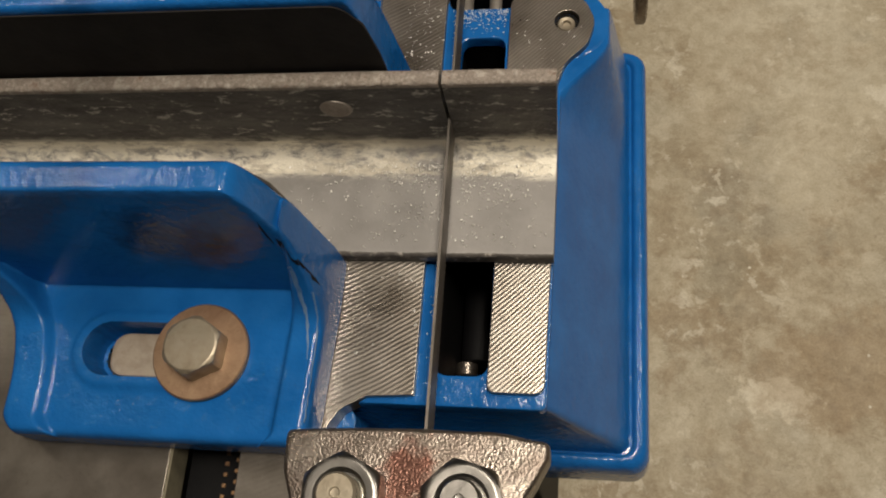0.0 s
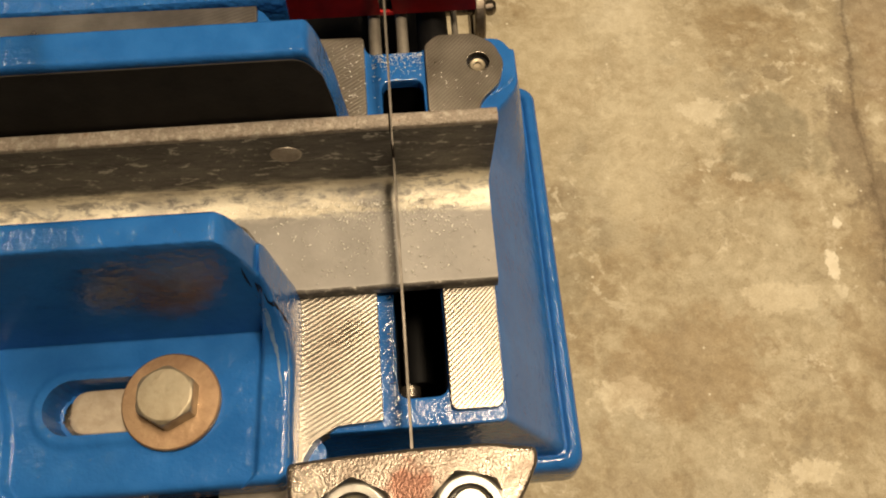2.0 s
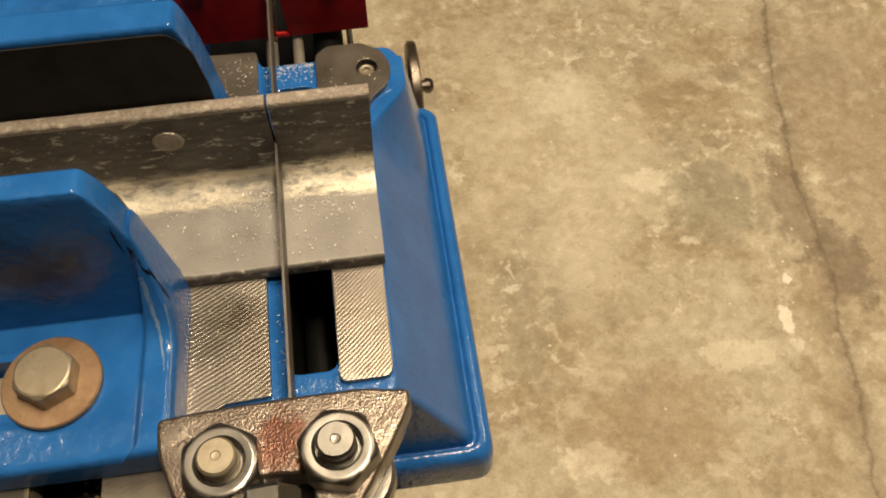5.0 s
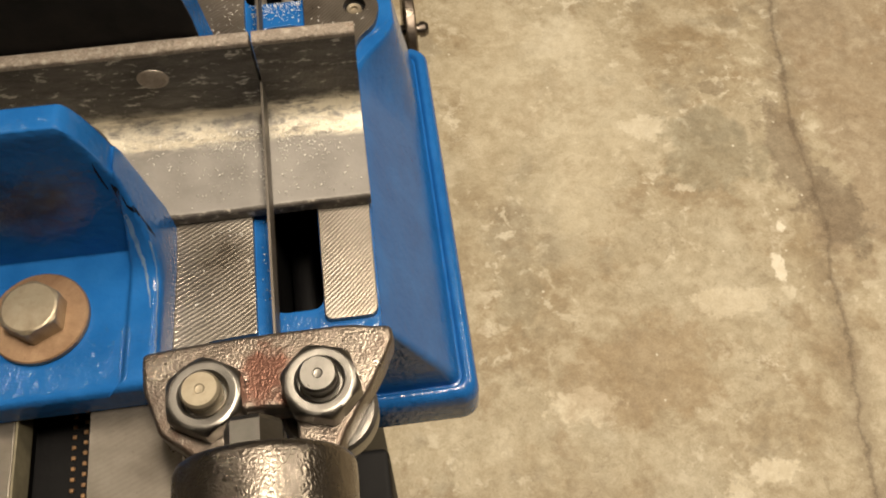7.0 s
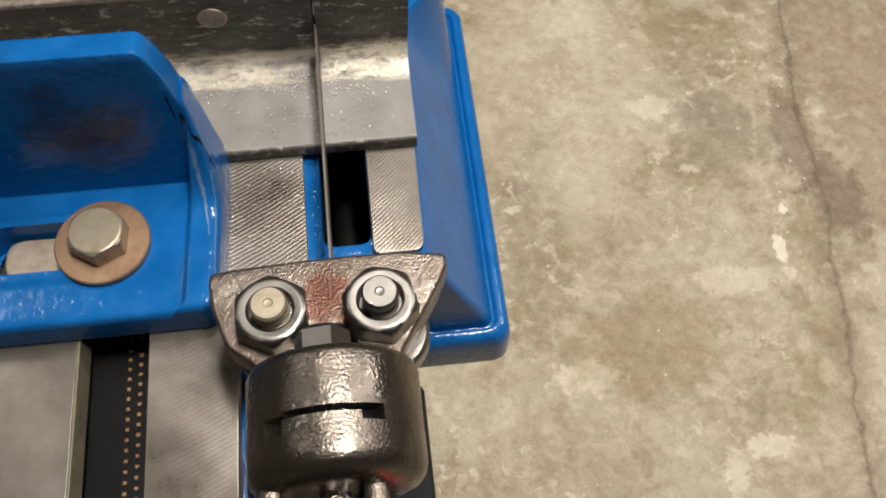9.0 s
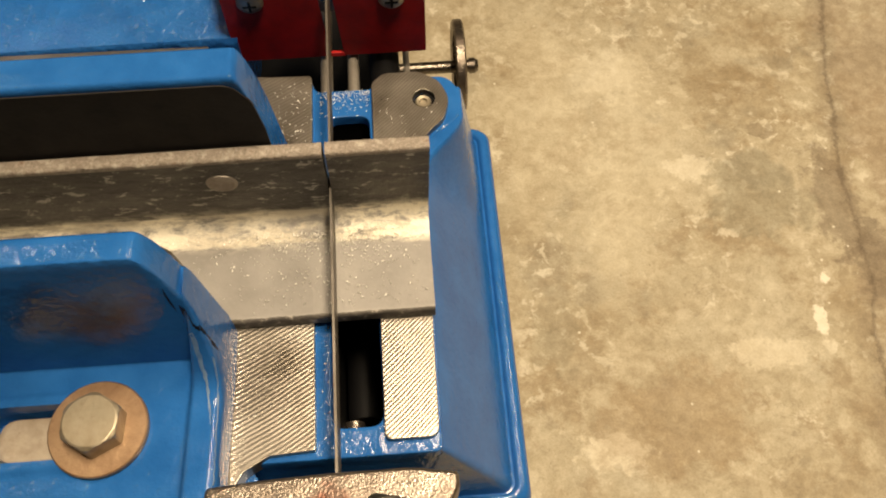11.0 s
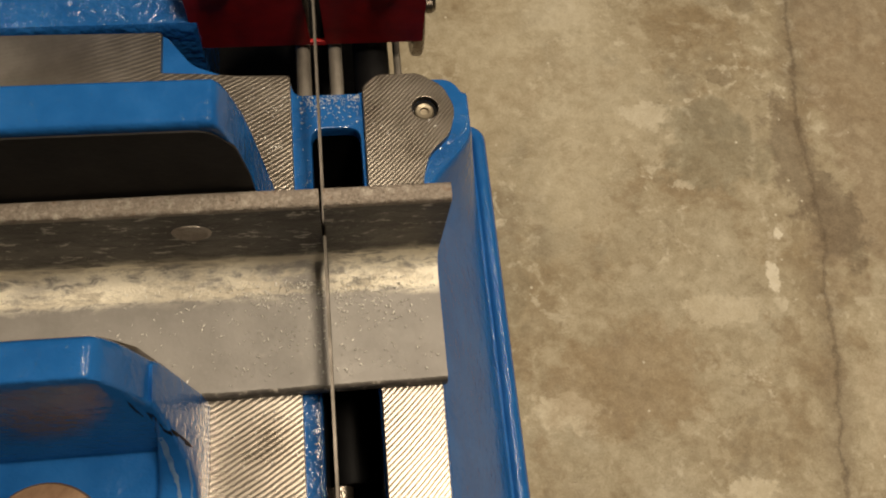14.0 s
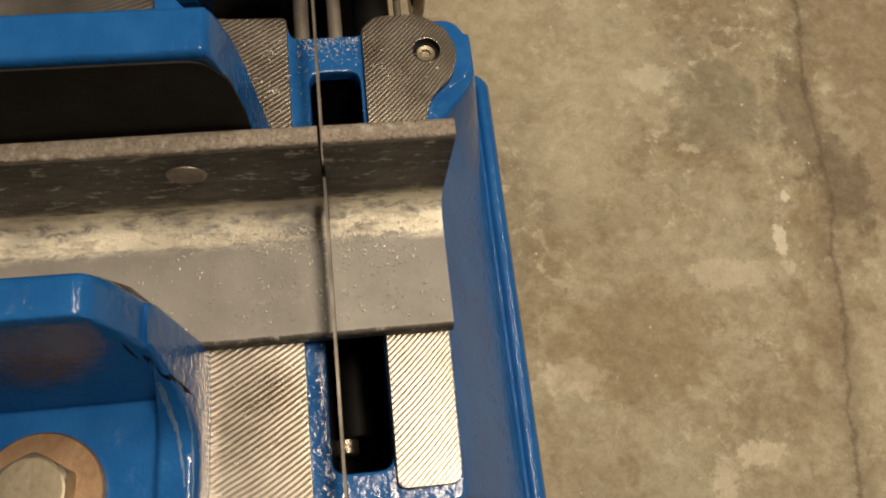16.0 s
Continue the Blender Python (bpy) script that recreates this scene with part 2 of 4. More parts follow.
CAST_OILY = mill_scale("black_oily_cast_iron", (0.095, 0.08, 0.066), (0.045, 0.036, 0.03), 0.30, 0.9, 0.22)
GUIDE_IRON = mill_scale("rust_stained_cast_iron", (0.21, 0.182, 0.155), (0.095, 0.068, 0.052), 0.30, 0.85, 0.36)
k = Nodes(GUIDE_IRON)
u, v = k.math("DIVIDE", k.math("ADD", k.xyz()[0], 0.036), 0.009), k.math("DIVIDE", k.math("ADD", k.xyz()[1], 0.037), 0.013)
rusted = k.math("ADD", k.math("SQRT", k.math("ADD", k.math("MULTIPLY", u, u), k.math("MULTIPLY", v, v))), k.math("MULTIPLY", k.math("SUBTRACT", k.noise(160, 5, 0.65), 0.5), 1.8))
rusted = k.math("MAXIMUM", k.ramp(rusted, [(0.55, 0.85), (1.0, 0.0)]), k.math("MULTIPLY", k.ramp(k.noise(75, 5, 0.65), [(0.60, 0.0), (0.70, 1.0)]), 0.6))
k.put("Base Color", k.mix(rusted, k.bsdf.inputs["Base Color"].links[0].from_socket, (0.105, 0.042, 0.028)))
RED = mat("red_sheet_metal_paint", (0.30, 0.010, 0.012), 0.45)
RED_BRIGHT = mat("bright_red_paint", (0.62, 0.02, 0.02), 0.4)
CHIPPED = mat("chipped_blue_paint", (0.16, 0.26, 0.38), 0.45)
STEEL_GREY = mat("grey_steel_tag", (0.20, 0.22, 0.26), 0.5, 0.3)
ZINC = mat("white_zinc_deposit", (0.55, 0.52, 0.42), 0.7)
PLASTER = mat("workshop_wall_paint", (0.30, 0.27, 0.23), 0.9)
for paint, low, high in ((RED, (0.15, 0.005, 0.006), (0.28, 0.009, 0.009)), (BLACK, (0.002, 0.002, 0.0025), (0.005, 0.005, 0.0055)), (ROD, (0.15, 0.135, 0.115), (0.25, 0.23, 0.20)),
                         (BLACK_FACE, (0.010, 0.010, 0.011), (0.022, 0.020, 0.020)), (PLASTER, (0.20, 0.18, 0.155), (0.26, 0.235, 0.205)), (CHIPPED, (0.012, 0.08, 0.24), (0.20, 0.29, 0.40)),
                         (ZINC, (0.52, 0.49, 0.42), (0.74, 0.70, 0.60))):
    k = Nodes(paint)
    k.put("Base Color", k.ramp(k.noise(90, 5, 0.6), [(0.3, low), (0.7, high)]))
    k.put("Normal", k.bump(k.noise(500, 3), 0.12, 0.001))
RED.node_tree.nodes["Principled BSDF"].inputs["Specular IOR Level"].default_value = 0.2
BLACK.node_tree.nodes["Principled BSDF"].inputs["Specular IOR Level"].default_value = 0.15
BLACK_FACE.node_tree.nodes["Principled BSDF"].inputs["Specular IOR Level"].default_value = 0.2


def concrete():
    """Old trowelled slab: cream and brown blotches with drawn margins, single stains and a settling crack."""
    m = mat("stained_concrete", (0.4, 0.33, 0.22), 0.75)
    k = Nodes(m)
    x, y, z = k.xyz()
    tone = k.ramp(k.noise(5.0, 7, 0.62, 0.2), [(0.30, (0.31, 0.24, 0.145)), (0.48, (0.43, 0.372, 0.262)), (0.66, (0.50, 0.455, 0.345))])
    mid = k.noise(23, 7, 0.62, 0.5)
    tone = k.mix(k.math("MULTIPLY", k.ramp(mid, [(0.50, 0.0), (0.60, 1.0)]), 0.42), tone, (0.62, 0.565, 0.435))
    tone = k.mix(k.math("MULTIPLY", k.ramp(k.noise(12, 8, 0.66, 0.25), [(0.53, 0.0), (0.61, 1.0)]), 0.55), tone, (0.29, 0.215, 0.125))
    tone = k.mix(k.math("MULTIPLY", k.ramp(k.noise(7.5, 6, 0.6, 0.3), [(0.56, 0.0), (0.63, 1.0)]), 0.40), tone, (0.29, 0.262, 0.20))
    # cream scabs where the skin has worn, in clusters
    cluster = k.ramp(k.noise(9, 3, 0.5), [(0.42, 0.0), (0.62, 1.0)])
    scab = k.ramp(k.noise(46, 6, 0.64, 0.3), [(0.55, 0.0), (0.61, 1.0)])
    tone = k.mix(k.math("MULTIPLY", k.math("MULTIPLY", scab, cluster), 0.6), tone, (0.74, 0.69, 0.56))
    worn = k.ramp(k.noise(34, 6, 0.68, 0.8), [(0.59, 0.0), (0.66, 1.0)])
    tone = k.mix(k.math("MULTIPLY", worn, 0.32), tone, (0.25, 0.20, 0.13))
    # dark margins of dried puddles
    for scale, width, amount in ((8.5, 0.007, 0.32), (17, 0.010, 0.30)):
        ring = k.math("ABSOLUTE", k.math("SUBTRACT", k.noise(scale, 5, 0.55, 0.4), 0.53))
        gate = k.ramp(k.noise(scale * 1.7, 2, 0.5), [(0.48, 0.0), (0.60, 1.0)])
        tone = k.mix(k.math("MULTIPLY", k.math("MULTIPLY", k.ramp(ring, [(0.0, 1.0), (width, 0.0)]), gate), amount), tone, (0.21, 0.165, 0.11))
    # single stains and scrubbed patches; the wide pale one at (0.27, 0.62) paints in light
    for cx, cy, sx, sy, amount, colour in ((0.75, 0.50, 0.15, 0.55, 0.50, (0.31, 0.232, 0.155)), (0.27, 0.62, 0.15, 0.22, 0.40, (0.62, 0.56, 0.42)), (0.470, 0.525, 0.075, 0.085, 0.50, (0.27, 0.25, 0.18)), (0.610, 0.40, 0.036, 0.075, 0.62, (0.175, 0.135, 0.09)), (0.575, 0.50, 0.035, 0.10, 0.60, (0.20, 0.155, 0.105)),
                                           (0.385, 0.568, 0.036, 0.022, 0.62, (0.72, 0.67, 0.54)), (0.507, 0.327, 0.010, 0.022, 0.95, (0.80, 0.75, 0.62)), (0.527, 0.386, 0.008, 0.010, 0.95, (0.82, 0.77, 0.64)),
                                           (0.216, 0.178, 0.045, 0.024, 0.75, (0.70, 0.64, 0.50)), (0.420, 0.072, 0.030, 0.018, 0.75, (0.72, 0.66, 0.52)), (0.372, 0.045, 0.016, 0.030, 0.70, (0.72, 0.66, 0.52)),
                                           (0.433, 0.288, 0.060, 0.022, 0.55, (0.70, 0.64, 0.50)), (0.300, 0.205, 0.11, 0.07, 0.40, (0.31, 0.215, 0.115)), (0.165, 0.33, 0.035, 0.06, 0.45, (0.29, 0.25, 0.17)),
                                           (0.497, 0.622, 0.022, 0.016, 0.65, (0.26, 0.21, 0.14)), (0.29, 0.74, 0.05, 0.05, 0.50, (0.68, 0.63, 0.50)), (0.62, 0.15, 0.05, 0.10, 0.40, (0.62, 0.55, 0.42))):
        u = k.math("DIVIDE", k.math("SUBTRACT", x, cx), sx)
        v = k.math("DIVIDE", k.math("SUBTRACT", y, cy), sy)
        gap = k.math("SQRT", k.math("ADD", k.math("MULTIPLY", u, u), k.math("MULTIPLY", v, v)))
        fray = k.noise(min(90.0, 1.4 / min(sx, sy)), 6, 0.66)
        gap = k.math("ADD", gap, k.math("MULTIPLY", k.math("SUBTRACT", fray, 0.5), 2.4))
        tone = k.mix(k.math("MULTIPLY", k.ramp(gap, [(0.72, 1.0), (1.1, 0.0)]), amount), tone, colour)
    # the settling crack: a wandering line along y with a dirty margin
    wander = k.math("MULTIPLY", k.math("SUBTRACT", k.noise(38, 5, 0.65), 0.5), 0.022)
    wander = k.math("ADD", wander, k.math("MULTIPLY", k.math("SUBTRACT", k.noise(150, 4, 0.7), 0.5), 0.010))
    line = k.ramp(y, [(0.0, 0.525), (0.12, 0.539), (0.22, 0.562), (0.31, 0.569), (0.37, 0.588), (0.45, 0.591), (0.55, 0.593), (0.64, 0.610), (0.75, 0.626), (0.88, 0.660), (1.0, 0.69)])
    off = k.math("ABSOLUTE", k.math("SUBTRACT", x, k.math("ADD", line, wander)))
    margin = k.ramp(k.math("ADD", off, k.math("MULTIPLY", k.math("SUBTRACT", k.noise(20, 6, 0.65), 0.35), 0.07)), [(0.004, 1.0), (0.038, 0.0)])
    tone = k.mix(k.math("MULTIPLY", margin, 0.62), tone, (0.235, 0.185, 0.125))
    crack = k.ramp(k.math("ADD", off, k.math("MULTIPLY", k.noise(55, 4, 0.6), 0.007)), [(0.0030, 1.0), (0.0065, 0.0)])
    # a pale scratch beside it
    run = k.ramp(y, [(0.28, 0.500), (0.33, 0.507), (0.39, 0.516), (0.48, 0.513), (0.56, 0.533), (0.60, 0.540)])
    vein = k.ramp(k.math("ABSOLUTE", k.math("SUBTRACT", x, k.math("ADD", run, wander))), [(0.0015, 1.0), (0.006, 0.0)])
    span = k.math("MULTIPLY", k.ramp(y, [(0.30, 0.0), (0.33, 1.0)]), k.ramp(y, [(0.50, 1.0), (0.60, 0.0)]))
    tone = k.mix(k.math("MULTIPLY", k.math("MULTIPLY", k.math("MULTIPLY", vein, k.ramp(k.noise(60, 5, 0.7), [(0.42, 0.0), (0.58, 1.0)])), span), 0.6), tone, (0.72, 0.67, 0.54))
    tone = k.mix(k.math("MULTIPLY", crack, 0.62), tone, (0.125, 0.092, 0.06))
    # grit: dark pores and a few white specks
    pores = k.ramp(k.noise(150, 4, 0.7), [(0.62, 0.0), (0.72, 1.0)])
    tone = k.mix(k.math("MULTIPLY", pores, 0.45), tone, (0.15, 0.115, 0.075))
    specks = k.ramp(k.voronoi(42), [(0.05, 1.0), (0.10, 0.0)])
    tone = k.mix(k.math("MULTIPLY", k.math("MULTIPLY", specks, k.ramp(k.noise(30, 2), [(0.55, 0.0), (0.62, 1.0)])), 0.8), tone, (0.82, 0.78, 0.66))
    tone = k.mix(0.22, tone, k.ramp(k.noise(75, 6, 0.7, 0.2), [(0.38, 0.0), (0.64, 1.0)]), "SOFT_LIGHT")
    k.put("Base Color", k.mix(0.18, tone, k.ramp(k.noise(420, 3, 0.8), [(0.35, 0.0), (0.7, 1.0)]), "SOFT_LIGHT"))
    k.put("Roughness", k.ramp(mid, [(0.35, 0.58), (0.7, 0.82)]))
    rough = k.bump(k.noise(180, 5, 0.7), 0.25, 0.002)
    k.put("Normal", k.bump(k.math("SUBTRACT", mid, crack), 0.25, 0.006, rough))
    return m


CONCRETE = concrete()


# ---------------------------------------------------------------- mesh helpers, in millimetres from the bed's front right pad corner
def P(x, y, z):
    return Vector((x * 0.001, y * 0.001, BED_Z + z * 0.001))


def finish(name, bm, material, parent=None, label="", smooth=35):
    bmesh.ops.recalc_face_normals(bm, faces=bm.faces)
    me = bpy.data.meshes.new(name)
    bm.to_mesh(me)
    bm.free()
    me.materials.append(material)
    if smooth:
        me.shade_smooth()
        me.set_sharp_from_angle(angle=radians(smooth))
    ob = new(name, me)
    ob.parent = parent
    if smooth:
        even = ob.modifiers.new("even_normals", "WEIGHTED_NORMAL")
        even.keep_sharp, even.weight = True, 80
    return tagged(ob, label)


def part(name, bm, material, parent, label="", smooth=35):
    return finish(name, bm, material, parent, label, smooth)


def thing(name, label, category, group="", kind=""):
    ob = new(name)
    ob.empty_display_size = 0.02
    return tagged(ob, label, category, group, kind)


def arc(cx, cy, r, a0, a1, n=6):
    return [(cx + r * math.cos(radians(a0 + (a1 - a0) * i / n)), cy + r * math.sin(radians(a0 + (a1 - a0) * i / n))) for i in range(n + 1)]


def rounded(points, radii, n=5):
    """An outline with its corners rounded."""
    out = []
    for i, p in enumerate(points):
        r = radii[i] if isinstance(radii, (list, tuple)) else radii
        p = Vector(p)
        a, b = Vector(points[i - 1]), Vector(points[(i + 1) % len(points)])
        if r <= 0:
            out.append(tuple(p))
            continue
        u, v = (a - p).normalized(), (b - p).normalized()
        half = max(0.05, u.angle(v) / 2)
        d = min(r / math.tan(half), (a - p).length * 0.49, (b - p).length * 0.49)
        s, e = p + u * d, p + v * d
        for j in range(n + 1):
            t = j / n
            out.append(tuple((1 - t) ** 2 * s + 2 * t * (1 - t) * p + t * t * e))
    return out


def slab(bm, outer, z0, z1, holes=(), bevel=0.0, place=P, segments=2):
    """A solid from an outline with holes, between two heights, its top edges rounded."""
    rims, edges = [], []
    for loop in (outer, *holes):
        vs = [bm.verts.new(place(x, y, z1)) for x, y in loop]
        rims.append(vs)
        edges += [bm.edges.new((vs[i - 1], vs[i])) for i in range(len(vs))]
    made = bmesh.ops.triangle_fill(bm, use_beauty=True, use_dissolve=False, edges=edges)
    top = [g for g in made["geom"] if isinstance(g, bmesh.types.BMFace)]
    side = []
    for vs, loop in zip(rims, (outer, *holes)):
        low = [bm.verts.new(place(x, y, z0)) for x, y in loop]
        for i in range(len(vs)):
            side.append(bm.faces.new((vs[i - 1], vs[i], low[i], low[i - 1])))
    if not holes:
        bm.faces.new(list(reversed(low)))
    if bevel:
        bmesh.ops.recalc_face_normals(bm, faces=bm.faces)
        bmesh.ops.bevel(bm, geom=edges, offset=bevel * 0.001, segments=segments, affect="EDGES", profile=0.5)
    return bm


def box(bm, lo, hi, bevel=0.0, place=P, segments=2):
    vs = [bm.verts.new(place(x, y, z)) for z in (lo[2], hi[2]) for x, y in ((lo[0], lo[1]), (hi[0], lo[1]), (hi[0], hi[1]), (lo[0], hi[1]))]
    fs = [bm.faces.new([vs[i] for i in q]) for q in ((3, 2, 1, 0), (4, 5, 6, 7), (0, 1, 5, 4), (1, 2, 6, 5), (2, 3, 7, 6), (3, 0, 4, 7))]
    if bevel:
        bmesh.ops.bevel(bm, geom=list({e for f in fs for e in f.edges}), offset=bevel * 0.001, segments=segments, affect="EDGES", profile=0.5)
    return bm


def loft(bm, loops, caps=(True, True)):
    """A skin through closed loops of points in millimetres."""
    rings = [[bm.verts.new(P(*p)) for p in loop] for loop in loops]
    for a, b in zip(rings, rings[1:]):
        for i in range(len(a)):
            bm.faces.new((a[i - 1], a[i], b[i], b[i - 1]))
    for ring, wanted in ((rings[0], caps[0]), (rings[-1], caps[1])):
        if wanted:
            bm.faces.new(ring)
    return bm


def lathe(bm, profile, centre, axis="z", n=32, close=True):
    """A turned solid: profile of (radius, along)."""
    loops = []
    for r, h in profile:
        ring = []
        for i in range(n):
            a = 2 * math.pi * i / n
            u, v = r * math.cos(a), r * math.sin(a)
            x, y, z = {"z": (u, v, h), "y": (u, h, v), "x": (h, u, v)}[axis]
            ring.append((centre[0] + x, centre[1] + y, centre[2] + z))
        loops.append(ring)
    return loft(bm, loops, (close, close))


def hexagon(r, turn=0):
    return [(r * math.cos(radians(60 * i + turn)), r * math.sin(radians(60 * i + turn))) for i in range(6)]


def roughen(bm, amount, scale):
    for v in bm.verts:
        v.co += noise.noise_vector(v.co * scale) * amount * 0.001


def hex_nut(bm, x, y, z0, z1, flats, turn):
    """A hex nut with a chamfered top and a countersunk bore."""
    loops = []
    for z, cap in ((z0, 1.0), (z0 + 1.0, 1.2), (z1 - 3.2, 1.2), (z1 - 2.0, 1.125), (z1 - 1.1, 1.06), (z1 - 0.4, 0.99), (z1 - 0.05, 0.92), (z1, 0.86), (z1 - 0.1, 0.70), (z1 - 0.7, 0.63), (z1 - 4.0, 0.61)):
        loop = []
        for i in range(60):
            a = radians(6 * i)
            d = (a - radians(turn) + math.pi / 6) % (math.pi / 3) - math.pi / 6
            rr = min(flats / 2 / math.cos(d), flats / 2 * cap)
            loop.append((x + rr * math.cos(a), y + rr * math.sin(a), z))
        loops.append(loop)
    loft(bm, loops)


# ---------------------------------------------------------------- the room
def room():
    bm = bmesh.new()
    for a, b in (((-4, -4), (5, 5)),):
        vs = [bm.verts.new((x, y, FLOOR_Z)) for x, y in ((a[0], a[1]), (b[0], a[1]), (b[0], b[1]), (a[0], b[1]))]
        bm.faces.new(vs)
    ob = finish("floor", bm, CONCRETE, None, "tan stained concrete floor with a dirty crack", 0)
    tagged(ob, "", "floor", "", "structure")
    for name, lo, hi in (("wall_north", (-4, 5, 0), (5, 5.1, 3)), ("wall_south", (-4, -4.1, 0), (5, -4, 3)),
                         ("wall_east", (5, -4, 0), (5.1, 5, 3)), ("wall_west", (-4.1, -4, 0), (-4, 5, 3)), ("ceiling", (-4, -4, 3), (5, 5, 3.1))):
        bm = bmesh.new()
        box(bm, lo, hi, 0, lambda x, y, z: Vector((x, y, z)))
        tagged(finish(name, bm, PLASTER, None, "plain painted workshop " + name.split("_")[0], 0), "", name.split("_")[0], "", "structure")


room()


# ---------------------------------------------------------------- the saw bed
def bed_edge(right, y):
    """The bed's right flank; it swells into a boss at the rear, less so lower down."""
    t = max(0.0, min(1.0, (y - 114) / 32))
    return right + max(0.0, 20.5 - 0.68 * (right - 1.2)) * t * t * (3 - 2 * t)


def outline_bed(right, front, rear, corner):
    """Bed outline seen from above; the front right and rear right corners rounded."""
    y0, y1 = front + corner + 0.5, rear - corner - 0.5
    flank = [(bed_edge(right, y0 + (y1 - y0) * i / 44), y0 + (y1 - y0) * i / 44) for i in range(45)]
    return [(-240, front)] + arc(right - corner, front + corner, corner, -90, 0) + flank + arc(bed_edge(right, rear) - corner, rear - corner, corner, 0, 90) + [(-240, rear)]


def saw_bed():
    bed = thing("saw_bed", "blue painted cast iron band saw bed with milled pads", "saw bed")
    # deck with the blade slot through it
    slot = rounded([(-39, 5.5), (-20, 5.5), (-20.5, 148), (-38.5, 148)], 5)
    deck = rounded([(-240, -6), (1.5, -6), (3, 128), (9, 137), (20, 143), (22, 158), (16, 168), (-16, 169), (-19, 163), (-44, 163), (-46, 170), (-64, 170.5), (-82, 178), (-92, 192), (-240, 192)],
                   [0, 3, 14, 12, 12, 12, 8, 3, 4, 4, 3, 6, 12, 6, 0], 5)
    bm = bmesh.new()
    slab(bm, deck, -8.5, -3.0, (slot,), 1.2)
    part("deck", bm, BLUE, bed)
    # top of the rounded boss beside the rear corner of the pad
    bm = bmesh.new()
    slab(bm, [(-17, 100)] + [(bed_edge(-0.6, 100 + 1.4 * i), 100 + 1.4 * i) for i in range(45)] + arc(8, 154, 11, 30, 90) + [(-17, 164)], -12, -3.3, (), 0.3)
    part("corner_boss", bm, BLUE, bed, smooth=60)
    # flared skirt and foot rim
    bm = bmesh.new()
    loops = []
    for right, front, rear, z, c in ((-0.8, -4.4, 161, -3.4, 2), (0.6, -4.8, 162, -3.9, 2), (2.0, -5.0, 163, -6.0, 2), (7, -5.3, 165, -16, 2.5), (16, -5.8, 169, -36, 3), (25, -6.3, 175, -55, 4), (30.8, -6.8, 179, -68.5, 5), (32.0, -7.2, 180.5, -72.4, 5), (33.0, -7.8, 181.5, -72.6, 5),
                                     (34.0, -8.6, 182.5, -71.0, 6), (35.4, -9.8, 184, -70.4, 7), (38.0, -12.0, 186, -71.4, 8), (39.6, -13.8, 187, -74, 8), (40.4, -14.6, 188, -80, 8), (40.8, -14.8, 188.5, -96, 8), (40.0, -14.2, 188, -99, 8)):
        loops.append([(x, y, z) for x, y in outline_bed(right, front, rear, c)])
    loft(bm, loops, (False, True))
    part("skirt", bm, BLUE, bed, smooth=50)
    # blade slot liner, added below the deck and blackened for the slot's shade
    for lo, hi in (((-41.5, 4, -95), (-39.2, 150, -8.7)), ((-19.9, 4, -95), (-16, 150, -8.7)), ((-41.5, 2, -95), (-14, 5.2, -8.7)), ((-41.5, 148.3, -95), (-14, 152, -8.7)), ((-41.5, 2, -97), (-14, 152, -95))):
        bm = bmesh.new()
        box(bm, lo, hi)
        part("slot_wall", bm, BLACK, bed, "blade slot wall with its shade painted black")
    bm = bmesh.new()
    lathe(bm, [(0.1, 18.5), (4.0, 18.6), (4.6, 19.2), (4.6, 24)], (-35.0, 0, -58), "y", 24, False)
    part("tube_end", bm, CAST, bed, "pale worn end of a steel tube below the slot")
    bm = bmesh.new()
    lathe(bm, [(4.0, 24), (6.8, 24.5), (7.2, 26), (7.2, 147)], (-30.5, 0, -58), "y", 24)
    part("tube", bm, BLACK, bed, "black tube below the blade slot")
    # milled pads
    right = rounded([(-19.5, -1), (0.5, -1), (1.5, 60), (1.5, 124), (4.5, 134), (13, 142), (16, 153), (12, 163), (3, 169), (-13, 169), (-18.7, 164)], [3, 4.5, 0, 14, 14, 12, 12, 10, 8, 6, 5], 6)
    hole = arc(4.5, 153.5, 5.0, 0, 360, 18)[:-1]
    bm = bmesh.new()
    slab(bm, right, -3, 0, (hole,), 0.35)
    part("milled_pad", bm, MILLED, bed, "worn milled steel pad beside the blade slot")
    left = rounded([(-45, -3), (-45.5, 170), (-64, 170.5), (-78, 172), (-93, 173), (-93, 191), (-238, 193), (-238, 100), (-105, 100), (-105, -228), (-73, -228), (-72.5, -34), (-76, -17), (-71, -9), (-62, -4)],
                   [1, 2, 2, 2, 0, 1, 0, 0, 0, 0, 0, 8, 8, 6, 3], 4)
    bm = bmesh.new()
    slab(bm, left, -9, 0, (), 0.35)
    part("milled_pad", bm, MILLED, bed)
    bm = bmesh.new()
    slab(bm, [(-238, -228), (-131, -228), (-131, 99), (-238, 99)], -12, 0, (), 0.35)
    part("milled_pad", bm, MILLED, bed)
    # arms that carry the pads towards the front
    bm = bmesh.new()
    slab(bm, rounded([(-104, -228), (-71.5, -228), (-71, -34), (-66, -6.5), (-104, -6.5)], [0, 0, 6, 6, 0]), -60, -9.2, (), 0.5)
    part("bed_arm", bm, BLUE, bed)
    # left arm is black instead of blue, to paint in the slot's shade
    bm = bmesh.new()
    slab(bm, [(-238, -228), (-132, -228), (-132, -6.5), (-238, -6.5)], -60, -12.2, (), 0.5)
    part("bed_arm", bm, BLACK, bed)
    # slot bottom, black in place of the shade down there
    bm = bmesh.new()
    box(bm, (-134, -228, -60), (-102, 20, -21))
